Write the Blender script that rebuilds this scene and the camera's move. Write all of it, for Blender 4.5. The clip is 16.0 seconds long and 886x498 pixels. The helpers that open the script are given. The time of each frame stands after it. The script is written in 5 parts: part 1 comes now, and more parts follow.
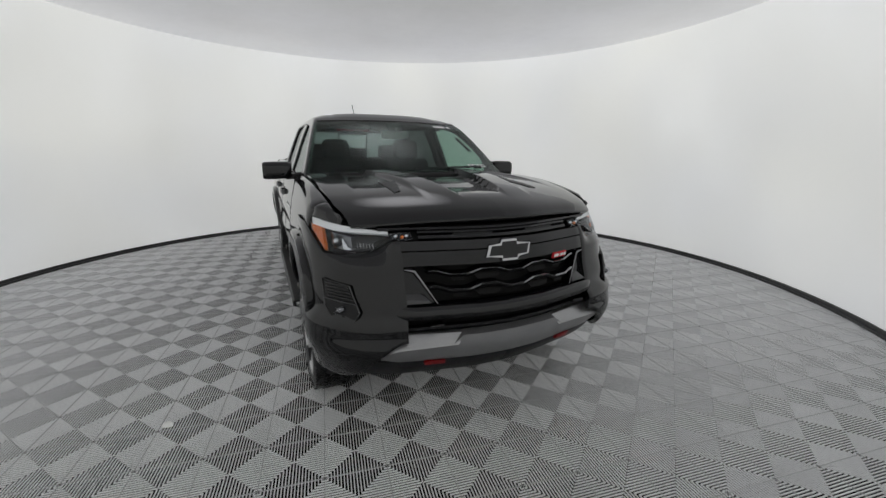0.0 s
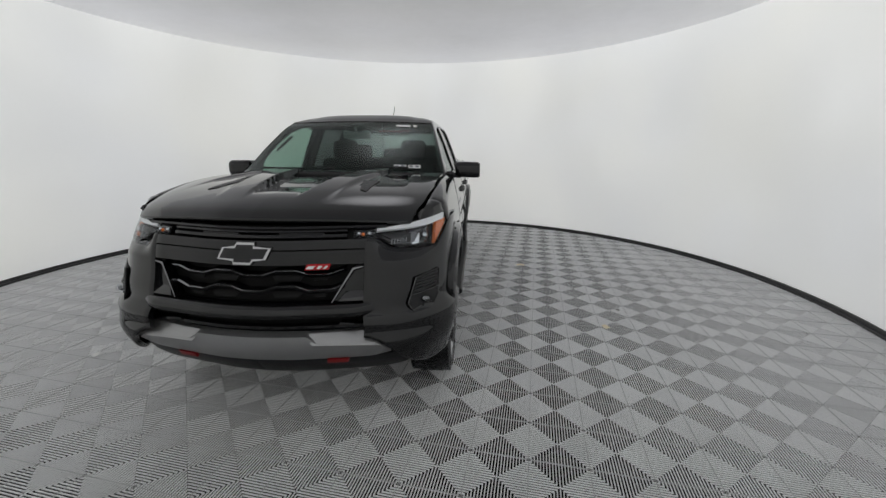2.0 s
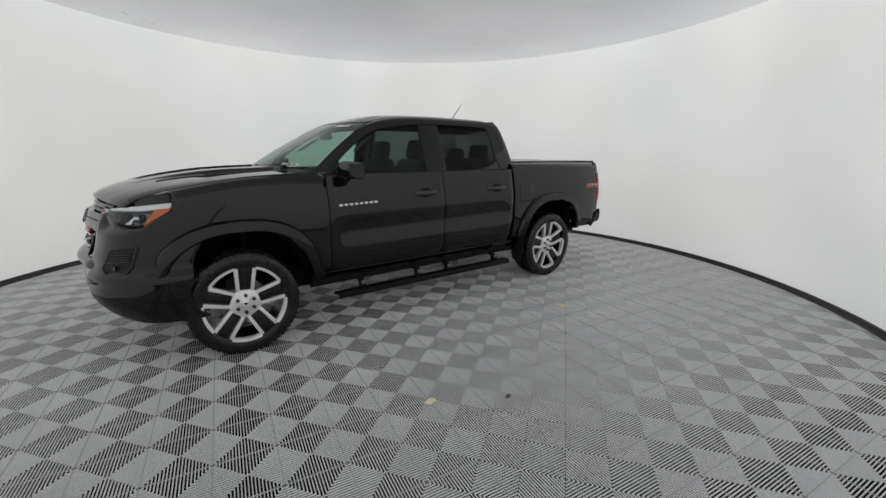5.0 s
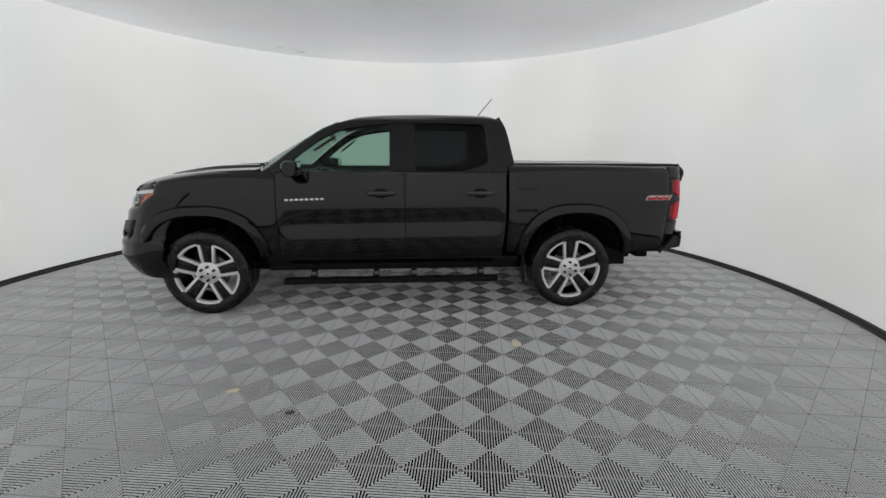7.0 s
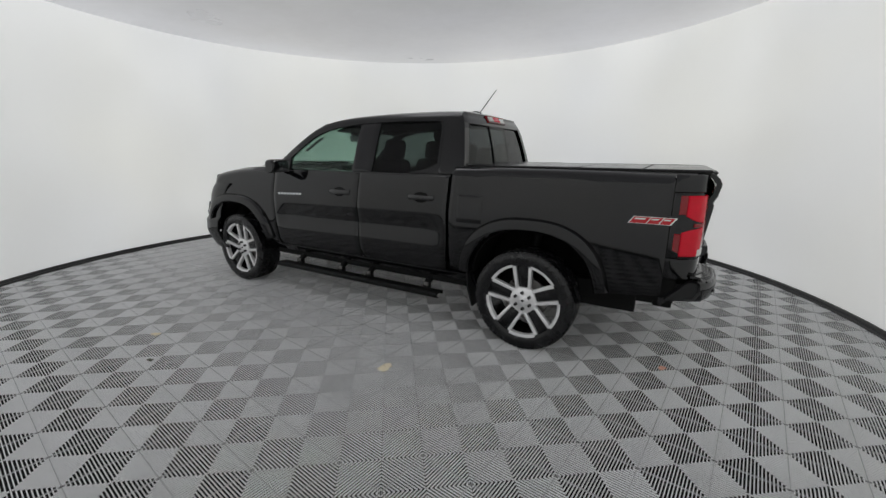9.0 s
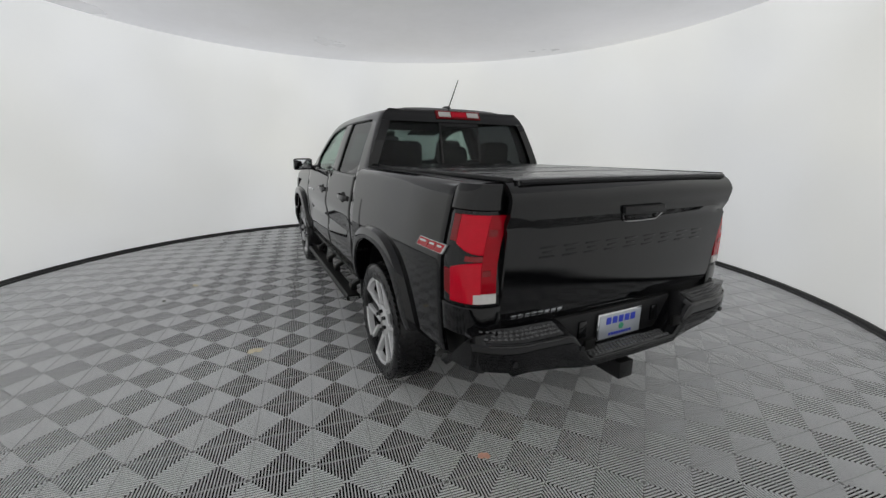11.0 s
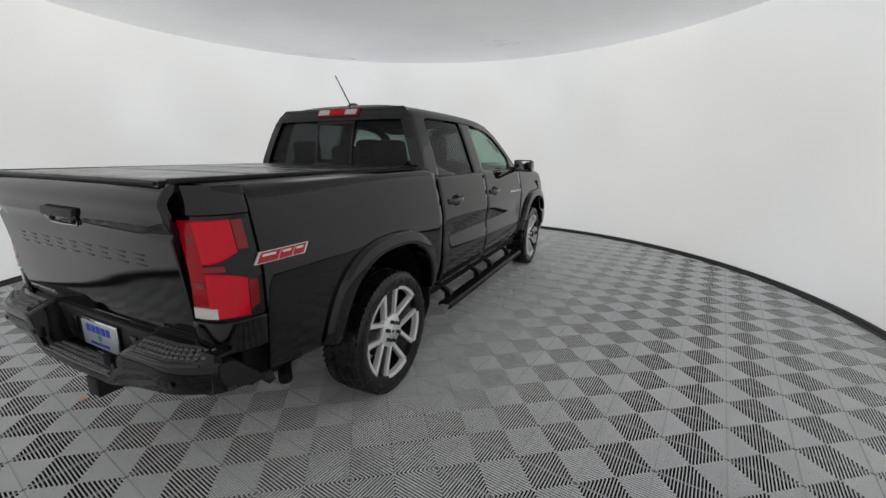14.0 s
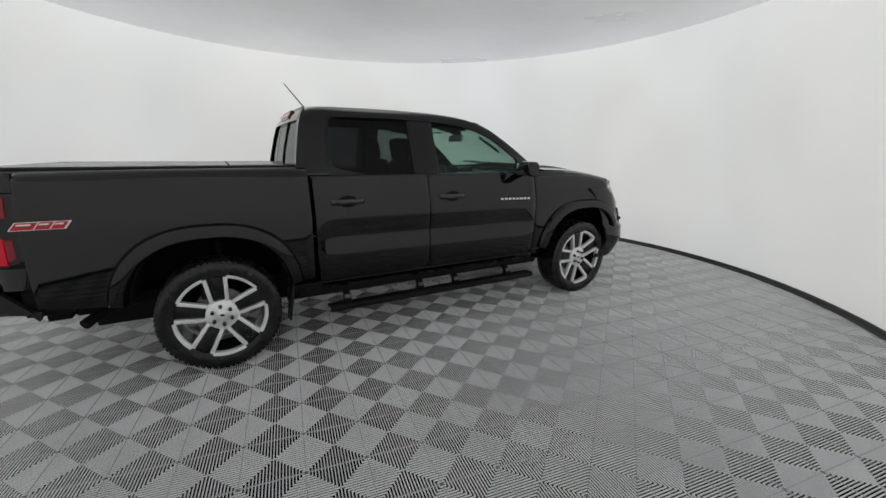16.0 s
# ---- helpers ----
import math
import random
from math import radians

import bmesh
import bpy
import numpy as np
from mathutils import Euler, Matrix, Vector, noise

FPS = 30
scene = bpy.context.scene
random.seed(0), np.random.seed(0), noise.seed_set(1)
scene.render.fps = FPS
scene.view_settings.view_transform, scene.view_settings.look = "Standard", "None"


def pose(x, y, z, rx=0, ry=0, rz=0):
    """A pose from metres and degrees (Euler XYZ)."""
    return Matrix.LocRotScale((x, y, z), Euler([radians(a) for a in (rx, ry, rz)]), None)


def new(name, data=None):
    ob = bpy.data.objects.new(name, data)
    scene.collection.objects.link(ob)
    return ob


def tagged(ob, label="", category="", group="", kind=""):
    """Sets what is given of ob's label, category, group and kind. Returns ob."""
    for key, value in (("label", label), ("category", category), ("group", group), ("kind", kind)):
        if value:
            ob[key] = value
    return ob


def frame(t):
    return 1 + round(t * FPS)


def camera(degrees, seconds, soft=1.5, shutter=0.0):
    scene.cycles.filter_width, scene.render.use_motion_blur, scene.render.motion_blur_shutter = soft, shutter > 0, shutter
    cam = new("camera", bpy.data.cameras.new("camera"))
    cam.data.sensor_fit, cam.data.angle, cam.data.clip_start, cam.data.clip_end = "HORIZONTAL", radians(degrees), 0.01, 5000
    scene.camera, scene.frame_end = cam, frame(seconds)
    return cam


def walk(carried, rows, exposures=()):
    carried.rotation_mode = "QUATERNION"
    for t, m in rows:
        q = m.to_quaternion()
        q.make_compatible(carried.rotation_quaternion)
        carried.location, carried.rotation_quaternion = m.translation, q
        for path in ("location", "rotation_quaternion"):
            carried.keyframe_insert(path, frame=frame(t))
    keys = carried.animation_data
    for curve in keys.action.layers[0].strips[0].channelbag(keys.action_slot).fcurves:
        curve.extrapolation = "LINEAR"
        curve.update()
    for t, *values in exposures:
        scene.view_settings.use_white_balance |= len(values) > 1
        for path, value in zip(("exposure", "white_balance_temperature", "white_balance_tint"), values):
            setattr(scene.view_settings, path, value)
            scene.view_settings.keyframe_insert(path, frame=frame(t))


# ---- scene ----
cam = camera(95.66, 16.0)

# the camera circles the vehicle just inside the round wall, at one height and tilt
AXIS_X, AXIS_Y = 0.0234, 0.1834
ORBIT, EYE_Z, TILT, LEAN, AIM = 4.307, 1.4513, -13.528, -0.357, -6.964
THETA = [-17.29, -10.24, -3.12, 4.17, 11.7, 19.5, 27.43, 35.47, 43.79, 52.16, 60.38, 68.43, 76.43, 84.5, 92.77, 101.35, 109.95,
         118.35, 126.75, 135.16, 143.56, 151.95, 160.38, 169.28, 178.06, 186.93, 195.66, 204.43, 213.19, 221.94, 230.71, 239.18, 247.89]


def on_orbit(deg):
    a = radians(deg)
    eye = Matrix.Translation((AXIS_X + ORBIT * math.cos(a), AXIS_Y + ORBIT * math.sin(a), EYE_Z))
    return eye @ pose(0, 0, 0, 0, 0, deg + 90 + AIM) @ pose(0, 0, 0, 90 + TILT) @ pose(0, 0, 0, 0, 0, -LEAN)


walk(cam, [(0.5 * i, on_orbit(d)) for i, d in enumerate(THETA)])

# ---- light ----
scene.view_settings.exposure = 0.0
world = bpy.data.worlds.new("world")
scene.world = world
world.use_nodes = True
world.node_tree.nodes["Background"].inputs[0].default_value = (0.55, 0.6, 0.7, 1)
world.node_tree.nodes["Background"].inputs[1].default_value = 0.15

# ---- materials ----
def mat(name, colour, rough=0.5, metal=0.0, spec=0.5, coat=0.0, vary=0.12, scale=8.0, bump=0.0, bump_scale=200.0, per_object=0.0, rough_vary=0.0):
    """A principled material with colour variation at two scales, roughness variation and fine relief."""
    m = bpy.data.materials.new(name)
    m.use_nodes = True
    nt = m.node_tree
    b = nt.nodes["Principled BSDF"]
    b.inputs["Roughness"].default_value = rough
    b.inputs["Metallic"].default_value = metal
    b.inputs["Specular IOR Level"].default_value = spec
    b.inputs["Coat Weight"].default_value = coat
    b.inputs["Coat Roughness"].default_value = 0.03
    tc = nt.nodes.new("ShaderNodeTexCoord")
    big = nt.nodes.new("ShaderNodeTexNoise")
    big.inputs["Scale"].default_value, big.inputs["Detail"].default_value = scale, 6
    small = nt.nodes.new("ShaderNodeTexNoise")
    small.inputs["Scale"].default_value, small.inputs["Detail"].default_value = scale * 14, 3
    for n in (big, small):
        nt.links.new(tc.outputs["Object"], n.inputs["Vector"])
    add = nt.nodes.new("ShaderNodeMath")
    add.operation = "ADD"
    nt.links.new(big.outputs["Fac"], add.inputs[0])
    nt.links.new(small.outputs["Fac"], add.inputs[1])
    last = add
    if per_object:
        info = nt.nodes.new("ShaderNodeObjectInfo")
        mul = nt.nodes.new("ShaderNodeMath")
        mul.operation = "MULTIPLY_ADD"
        mul.inputs[1].default_value = per_object
        nt.links.new(info.outputs["Random"], mul.inputs[0])
        nt.links.new(add.outputs[0], mul.inputs[2])
        last = mul
    rng = nt.nodes.new("ShaderNodeMapRange")
    rng.inputs["From Min"].default_value, rng.inputs["From Max"].default_value = 0.5, 1.5
    rng.inputs["To Min"].default_value, rng.inputs["To Max"].default_value = 1 - vary, 1 + vary
    nt.links.new(last.outputs[0], rng.inputs["Value"])
    mix = nt.nodes.new("ShaderNodeVectorMath")
    mix.operation = "SCALE"
    mix.inputs[0].default_value = colour
    nt.links.new(rng.outputs[0], mix.inputs["Scale"])
    nt.links.new(mix.outputs[0], b.inputs["Base Color"])
    if rough_vary:
        r2 = nt.nodes.new("ShaderNodeMapRange")
        r2.inputs["From Min"].default_value, r2.inputs["From Max"].default_value = 0.3, 0.7
        r2.inputs["To Min"].default_value, r2.inputs["To Max"].default_value = max(0.0, rough - rough_vary), rough + rough_vary
        nt.links.new(big.outputs["Fac"], r2.inputs["Value"])
        nt.links.new(r2.outputs[0], b.inputs["Roughness"])
    if bump:
        fine = nt.nodes.new("ShaderNodeTexNoise")
        fine.inputs["Scale"].default_value, fine.inputs["Detail"].default_value = bump_scale, 4
        nt.links.new(tc.outputs["Object"], fine.inputs["Vector"])
        bp = nt.nodes.new("ShaderNodeBump")
        bp.inputs["Strength"].default_value, bp.inputs["Distance"].default_value = bump, 0.002
        nt.links.new(fine.outputs["Fac"], bp.inputs["Height"])
        nt.links.new(bp.outputs[0], b.inputs["Normal"])
    return m


def glass(name, tint, gloss_rough=0.0):
    """Thin tinted glass: what is behind shows through the tint, with a Fresnel gloss."""
    m = bpy.data.materials.new(name)
    m.use_nodes = True
    nt = m.node_tree
    nt.nodes.remove(nt.nodes["Principled BSDF"])
    out = nt.nodes["Material Output"]
    tr = nt.nodes.new("ShaderNodeBsdfTransparent")
    tr.inputs[0].default_value = (*tint, 1)
    gl = nt.nodes.new("ShaderNodeBsdfGlossy")
    gl.inputs["Roughness"].default_value = gloss_rough
    lw = nt.nodes.new("ShaderNodeLayerWeight")
    lw.inputs[0].default_value = 0.5
    pw = nt.nodes.new("ShaderNodeMath")
    pw.operation = "POWER"
    pw.inputs[1].default_value = 5.0
    nt.links.new(lw.outputs["Facing"], pw.inputs[0])
    fr = nt.nodes.new("ShaderNodeMath")
    fr.operation = "MULTIPLY_ADD"
    fr.inputs[1].default_value, fr.inputs[2].default_value = 0.7, 0.018
    nt.links.new(pw.outputs[0], fr.inputs[0])
    mx = nt.nodes.new("ShaderNodeMixShader")
    nt.links.new(fr.outputs[0], mx.inputs[0])
    nt.links.new(tr.outputs[0], mx.inputs[1])
    nt.links.new(gl.outputs[0], mx.inputs[2])
    nt.links.new(mx.outputs[0], out.inputs[0])
    return m


PAINT = mat("black_car_paint", (0.0024, 0.0025, 0.0032), 0.03, spec=0.5, vary=0.1, scale=3, bump=0.012, bump_scale=700)


GLOSSBLACK = mat("gloss_black_trim", (0.004, 0.004, 0.005), 0.08, spec=0.42, vary=0.1)
PLASTIC = mat("textured_black_plastic", (0.014, 0.014, 0.015), 0.42, spec=0.28, vary=0.2, scale=20, bump=0.25, bump_scale=900)
HANDLE = mat("handle_gloss_black", (0.006, 0.006, 0.007), 0.10, spec=0.75, vary=0.1)
STEP = mat("step_rail_black", (0.006, 0.006, 0.006), 0.38, spec=0.22, vary=0.2, scale=20)
PAD = mat("step_pad_rubber", (0.05, 0.05, 0.052), 0.22, spec=0.8, vary=0.25, scale=30, bump=0.3, bump_scale=600)
UNDER = mat("underbody_black", (0.006, 0.006, 0.006), 0.7, spec=0.2, vary=0.3)
LINER = mat("wheel_liner_felt", (0.008, 0.008, 0.008), 0.9, spec=0.15, vary=0.3, bump=0.4)
RUBBER = mat("tyre_rubber", (0.008, 0.008, 0.009), 0.24, spec=0.45, vary=0.3, scale=14, bump=0.16, bump_scale=350, rough_vary=0.12)
ALLOY = mat("machined_alloy", (0.94, 0.94, 0.95), 0.26, metal=0.40, vary=0.04, scale=30)
ALLOYDARK = mat("dark_alloy_pocket", (0.010, 0.010, 0.011), 0.22, spec=0.35, vary=0.15)
STEEL = mat("brake_disc_steel", (0.25, 0.24, 0.23), 0.45, metal=1.0, vary=0.2)
CHROME = mat("chrome", (0.75, 0.76, 0.78), 0.1, metal=1.0, vary=0.03)
RIMCHROME = mat("smoked_chrome", (0.46, 0.46, 0.47), 0.14, metal=1.0, vary=0.05)
DARKCHROME = mat("dark_chrome", (0.22, 0.22, 0.23), 0.16, metal=1.0, vary=0.05)
SATIN = mat("satin_silver_skid", (0.32, 0.32, 0.325), 0.30, metal=0.75, vary=0.08, scale=12, bump=0.1, bump_scale=900)
RED = mat("red_lens", (0.62, 0.002, 0.020), 0.08, spec=0.3, vary=0.1, scale=25)
REDMID = mat("mid_red_lens", (0.36, 0.0015, 0.010), 0.14, spec=0.25, vary=0.15, scale=25)
REDDARK = mat("dark_red_lens", (0.22, 0.002, 0.006), 0.12, spec=0.5, vary=0.1, scale=25)
WHITELENS = mat("clear_ribbed_lens", (0.62, 0.6, 0.58), 0.12, spec=0.6, vary=0.15, scale=60)
AMBER = mat("amber_lens", (0.75, 0.17, 0.03), 0.15, spec=0.5, vary=0.1, scale=60)
DRL = mat("white_light_guide", (0.90, 0.91, 0.92), 0.15, spec=0.5, vary=0.05)
BADGERED = mat("badge_red", (0.42, 0.008, 0.015), 0.25, vary=0.08)
BADGEWHITE = mat("badge_silver", (0.72, 0.72, 0.73), 0.25, metal=0.4, vary=0.05)
TOW = mat("tow_hook_red", (0.20, 0.006, 0.008), 0.4, vary=0.1)
PLATE = mat("plate_brushed_silver", (0.52, 0.55, 0.6), 0.35, metal=0.35, vary=0.08, scale=20)
BLUE = mat("plate_blue_print", (0.03, 0.06, 0.55), 0.4, vary=0.05)
GREEN = mat("plate_green_print", (0.05, 0.35, 0.2), 0.4, vary=0.05)
# grey base colour paints in the reflection on the mirror's dark shell
MIRRORBACK = mat("reflection_grey_shell", (0.30, 0.31, 0.32), 0.35, spec=0.5, vary=0.08)
PAPER = mat("sticker_paper", (0.86, 0.87, 0.85), 0.5, vary=0.06, scale=40)
INK = mat("sticker_ink", (0.1, 0.12, 0.13), 0.5, vary=0.1)
CLOTH = mat("black_seat_fabric", (0.02, 0.02, 0.021), 0.85, spec=0.25, vary=0.25, scale=25, bump=0.5, bump_scale=500)
DASH = mat("dashboard_vinyl", (0.018, 0.018, 0.019), 0.55, vary=0.2, scale=25, bump=0.3, bump_scale=500)
COVER = mat("tonneau_vinyl", (0.016, 0.016, 0.017), 0.22, spec=0.6, vary=0.2, scale=10, bump=0.2, bump_scale=600, rough_vary=0.08)
WINDSHIELD = glass("windshield_glass", (0.68, 0.77, 0.73))
SIDEGLASS = glass("front_side_glass", (0.72, 0.82, 0.775))
PRIVACY = glass("privacy_glass", (0.33, 0.35, 0.35))
REARGLASS = glass("rear_window_glass", (0.50, 0.525, 0.53))
SLIDER = glass("sliding_pane_glass", (0.62, 0.65, 0.65))
LENSCLEAR = glass("clear_lamp_cover", (0.93, 0.94, 0.95))
WALLMAT = mat("self_lit_white_wall", (0.79, 0.80, 0.79), 0.62, spec=0.3, vary=0.025, scale=0.7, bump=0.05, bump_scale=60)
# the round booth; its wall and ceiling are made to emit light in place of lamps
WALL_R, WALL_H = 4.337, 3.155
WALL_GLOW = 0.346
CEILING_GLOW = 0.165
# unseen bright disc in the ceiling's middle, added to brighten hood and floor
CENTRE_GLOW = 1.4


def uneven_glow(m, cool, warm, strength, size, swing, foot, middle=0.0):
    """Added emission: it drifts between two whites and in strength over metres; middle adds a bright disc at the
    centre.
    """
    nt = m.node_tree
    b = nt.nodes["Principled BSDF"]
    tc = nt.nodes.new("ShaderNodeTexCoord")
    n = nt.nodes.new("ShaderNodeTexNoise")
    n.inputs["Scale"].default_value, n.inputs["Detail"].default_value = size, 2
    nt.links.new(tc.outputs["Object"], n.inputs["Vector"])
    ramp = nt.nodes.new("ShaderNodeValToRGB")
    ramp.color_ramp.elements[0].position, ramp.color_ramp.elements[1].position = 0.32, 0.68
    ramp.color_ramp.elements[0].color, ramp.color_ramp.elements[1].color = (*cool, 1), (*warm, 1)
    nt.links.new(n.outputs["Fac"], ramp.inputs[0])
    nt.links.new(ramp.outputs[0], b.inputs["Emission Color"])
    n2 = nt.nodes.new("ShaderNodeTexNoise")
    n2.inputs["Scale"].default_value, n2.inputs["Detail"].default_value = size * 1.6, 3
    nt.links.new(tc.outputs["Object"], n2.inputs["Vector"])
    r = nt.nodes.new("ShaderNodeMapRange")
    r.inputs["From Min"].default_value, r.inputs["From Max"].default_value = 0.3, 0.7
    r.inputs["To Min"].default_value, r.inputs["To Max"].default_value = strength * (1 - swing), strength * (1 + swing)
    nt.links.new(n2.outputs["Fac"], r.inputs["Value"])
    # the added emission is made to dim slowly towards the foot
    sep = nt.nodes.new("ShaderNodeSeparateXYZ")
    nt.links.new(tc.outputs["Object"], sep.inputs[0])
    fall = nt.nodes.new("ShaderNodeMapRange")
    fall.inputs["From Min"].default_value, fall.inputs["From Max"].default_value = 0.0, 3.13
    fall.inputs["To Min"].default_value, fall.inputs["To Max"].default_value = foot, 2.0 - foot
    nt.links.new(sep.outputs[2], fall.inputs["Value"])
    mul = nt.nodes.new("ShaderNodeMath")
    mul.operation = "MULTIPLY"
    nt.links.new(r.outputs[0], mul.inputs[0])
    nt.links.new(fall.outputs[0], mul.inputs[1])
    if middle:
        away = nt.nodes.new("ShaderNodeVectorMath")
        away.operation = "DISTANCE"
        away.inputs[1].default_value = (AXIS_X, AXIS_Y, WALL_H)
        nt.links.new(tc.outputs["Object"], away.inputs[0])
        # no lamp stands there: this ramp puts a hidden bright disc into the emission
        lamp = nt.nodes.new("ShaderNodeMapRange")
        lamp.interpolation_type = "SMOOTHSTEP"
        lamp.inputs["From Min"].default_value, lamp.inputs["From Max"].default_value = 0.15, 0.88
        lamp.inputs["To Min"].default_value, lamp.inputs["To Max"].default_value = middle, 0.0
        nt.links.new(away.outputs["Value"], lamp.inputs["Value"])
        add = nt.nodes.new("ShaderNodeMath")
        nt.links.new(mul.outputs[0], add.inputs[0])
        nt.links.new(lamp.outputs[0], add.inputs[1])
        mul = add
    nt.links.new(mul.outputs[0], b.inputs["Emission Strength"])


# fill light put into the wall, with uneven tone and a darker foot
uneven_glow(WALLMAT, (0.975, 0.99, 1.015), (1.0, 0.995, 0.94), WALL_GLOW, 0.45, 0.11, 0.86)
CEILMAT = mat("self_lit_white_ceiling", (0.72, 0.72, 0.74), 0.32, spec=0.35, vary=0.04, scale=0.5, bump=0.12, bump_scale=0.8, rough_vary=0.05)
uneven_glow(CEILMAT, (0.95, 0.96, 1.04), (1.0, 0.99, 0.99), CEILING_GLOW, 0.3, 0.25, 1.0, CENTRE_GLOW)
# one grey plastic in two tones: rib sides lightened as if lit, tops darkened
TILEMAT = mat("lit_tile_rib_side", (0.93, 0.935, 0.94), 0.42, spec=0.4, vary=0.10, scale=5, bump=0.15, bump_scale=500, per_object=0.25)
TILETOP = mat("shaded_grey_tile_top", (0.70, 0.705, 0.712), 0.34, spec=0.5, vary=0.22, scale=5, bump=0.2, bump_scale=400, per_object=0.25, rough_vary=0.08)
TILEBAR = mat("dull_tile_cross_bar", (0.42, 0.422, 0.425), 0.5, spec=0.3, vary=0.15, scale=20)
# near-black colour stands in for the shade of deeper grooves
SUBFLOOR = mat("groove_shade_black", (0.010, 0.010, 0.010), 0.9, spec=0.1, vary=0.3)
TRIMMAT = mat("black_base_trim", (0.012, 0.012, 0.013), 0.4, vary=0.25, scale=5)
LEAFTAN = mat("dry_tan_leaf", (0.93, 0.84, 0.64), 0.7, vary=0.12, scale=40)
LEAFDARK = mat("dark_dry_leaf", (0.10, 0.105, 0.08), 0.8, vary=0.35, scale=40)
LEAFORANGE = mat("dry_orange_leaf", (0.92, 0.52, 0.40), 0.8, vary=0.3, scale=40)
SCRAP = mat("white_scrap", (0.90, 0.90, 0.88), 0.7, vary=0.2, scale=40)


# ---- mesh tools ----
def lerp(a, b, t):
    return a + (b - a) * t


def curve(x, table):
    """Smooth interpolation through (x, value) pairs in rising x."""
    n = len(table)
    if x <= table[0][0]:
        return table[0][1]
    if x >= table[-1][0]:
        return table[-1][1]
    i = max(k for k in range(n - 1) if table[k][0] <= x)
    x0, y0 = table[i]
    x1, y1 = table[i + 1]
    h = x1 - x0
    s = (y1 - y0) / h
    sl = (y0 - table[i - 1][1]) / (x0 - table[i - 1][0]) if i else s
    sr = (table[i + 2][1] - y1) / (table[i + 2][0] - x1) if i + 2 < n else s
    m0 = 0.0 if sl * s <= 0 else 2 * sl * s / (sl + s)
    m1 = 0.0 if sr * s <= 0 else 2 * sr * s / (sr + s)
    t = (x - x0) / h
    return (2 * t**3 - 3 * t * t + 1) * y0 + (t**3 - 2 * t * t + t) * h * m0 + (3 * t * t - 2 * t**3) * y1 + (t**3 - t * t) * h * m1


def line(x, table):
    """Straight interpolation through (x, value) pairs."""
    return float(np.interp(x, [p[0] for p in table], [p[1] for p in table]))


def along(pts, n):
    """n points at even steps along a smooth path through pts."""
    pts = [Vector(p) for p in pts]
    d = [0.0]
    for a, b in zip(pts, pts[1:]):
        d.append(d[-1] + (b - a).length)
    dim = len(pts[0])
    return [Vector([curve(d[-1] * k / (n - 1), [(d[i], p[c]) for i, p in enumerate(pts)]) for c in range(dim)]) for k in range(n)]


def finish(name, bm, material, sharp=38.0):
    bmesh.ops.recalc_face_normals(bm, faces=bm.faces)
    for f in bm.faces:
        f.smooth = True
    lim = radians(sharp)
    for e in bm.edges:
        if len(e.link_faces) == 2 and e.calc_face_angle(0) > lim:
            e.smooth = False
    me = bpy.data.meshes.new(name)
    bm.to_mesh(me)
    bm.free()
    me.materials.append(material)
    return me


def part(name, bm, material, parent, label="", sharp=38.0):
    """Links a bmesh as one mesh object under a thing or a part."""
    ob = new(name, finish(name, bm, material, sharp))
    ob.parent = parent
    if label:
        tagged(ob, label)
    return ob


def thing(name, bm, material, label, category, group="", kind="", sharp=38.0):
    return tagged(new(name, finish(name, bm, material, sharp)), label, category, group, kind)


def mirrored(bm):
    """The same mesh on the other side of the vehicle."""
    out = bm.copy()
    for v in out.verts:
        v.co.y = -v.co.y
    return out


def pair(name, bm, material, parent, label="", sharp=38.0):
    other = mirrored(bm)
    a = part(name, bm, material, parent, label, sharp)
    b = part(name, other, material, parent, label, sharp)
    return a, b


CORE = Vector((0, 0, 0.9))


def sheet(P, thick=0.012, roll=0.004, bm=None, core=None):
    """A closed shell on a grid of points; its rim is rolled inwards a little."""
    bm = bm or bmesh.new()
    core = core or CORE
    nu, nv = len(P), len(P[0])
    N = [[None] * nv for _ in range(nu)]
    total = 0.0
    for i in range(nu):
        for j in range(nv):
            du = P[min(i + 1, nu - 1)][j] - P[max(i - 1, 0)][j]
            dv = P[i][min(j + 1, nv - 1)] - P[i][max(j - 1, 0)]
            n = du.cross(dv)
            n = n.normalized() if n.length > 1e-12 else Vector((0, 0, 0))
            N[i][j] = n
            total += n.dot(P[i][j] - core)
    s = 1 if total > 0 else -1
    top, low = [], []
    for i in range(nu):
        a, b = [], []
        for j in range(nv):
            rim = i in (0, nu - 1) or j in (0, nv - 1)
            n = N[i][j] * s
            a.append(bm.verts.new(P[i][j] - n * (roll if rim else 0)))
            b.append(bm.verts.new(P[i][j] - n * thick))
        top.append(a)
        low.append(b)
    for i in range(nu - 1):
        for j in range(nv - 1):
            bm.faces.new((top[i][j], top[i + 1][j], top[i + 1][j + 1], top[i][j + 1]))
            bm.faces.new((low[i][j], low[i][j + 1], low[i + 1][j + 1], low[i + 1][j]))
    for i in range(nu - 1):
        bm.faces.new((top[i][0], low[i][0], low[i + 1][0], top[i + 1][0]))
        bm.faces.new((top[i][-1], top[i + 1][-1], low[i + 1][-1], low[i][-1]))
    for j in range(nv - 1):
        bm.faces.new((top[0][j], top[0][j + 1], low[0][j + 1], low[0][j]))
        bm.faces.new((top[-1][j], low[-1][j], low[-1][j + 1], top[-1][j + 1]))
    return bm


def steps(n, e=0.012):
    """Parameters from 0 to 1 with one narrow step at each end, for the rolled rim."""
    return [0.0] + [e + (1 - 2 * e) * k / (n - 1) for k in range(n)] + [1.0]


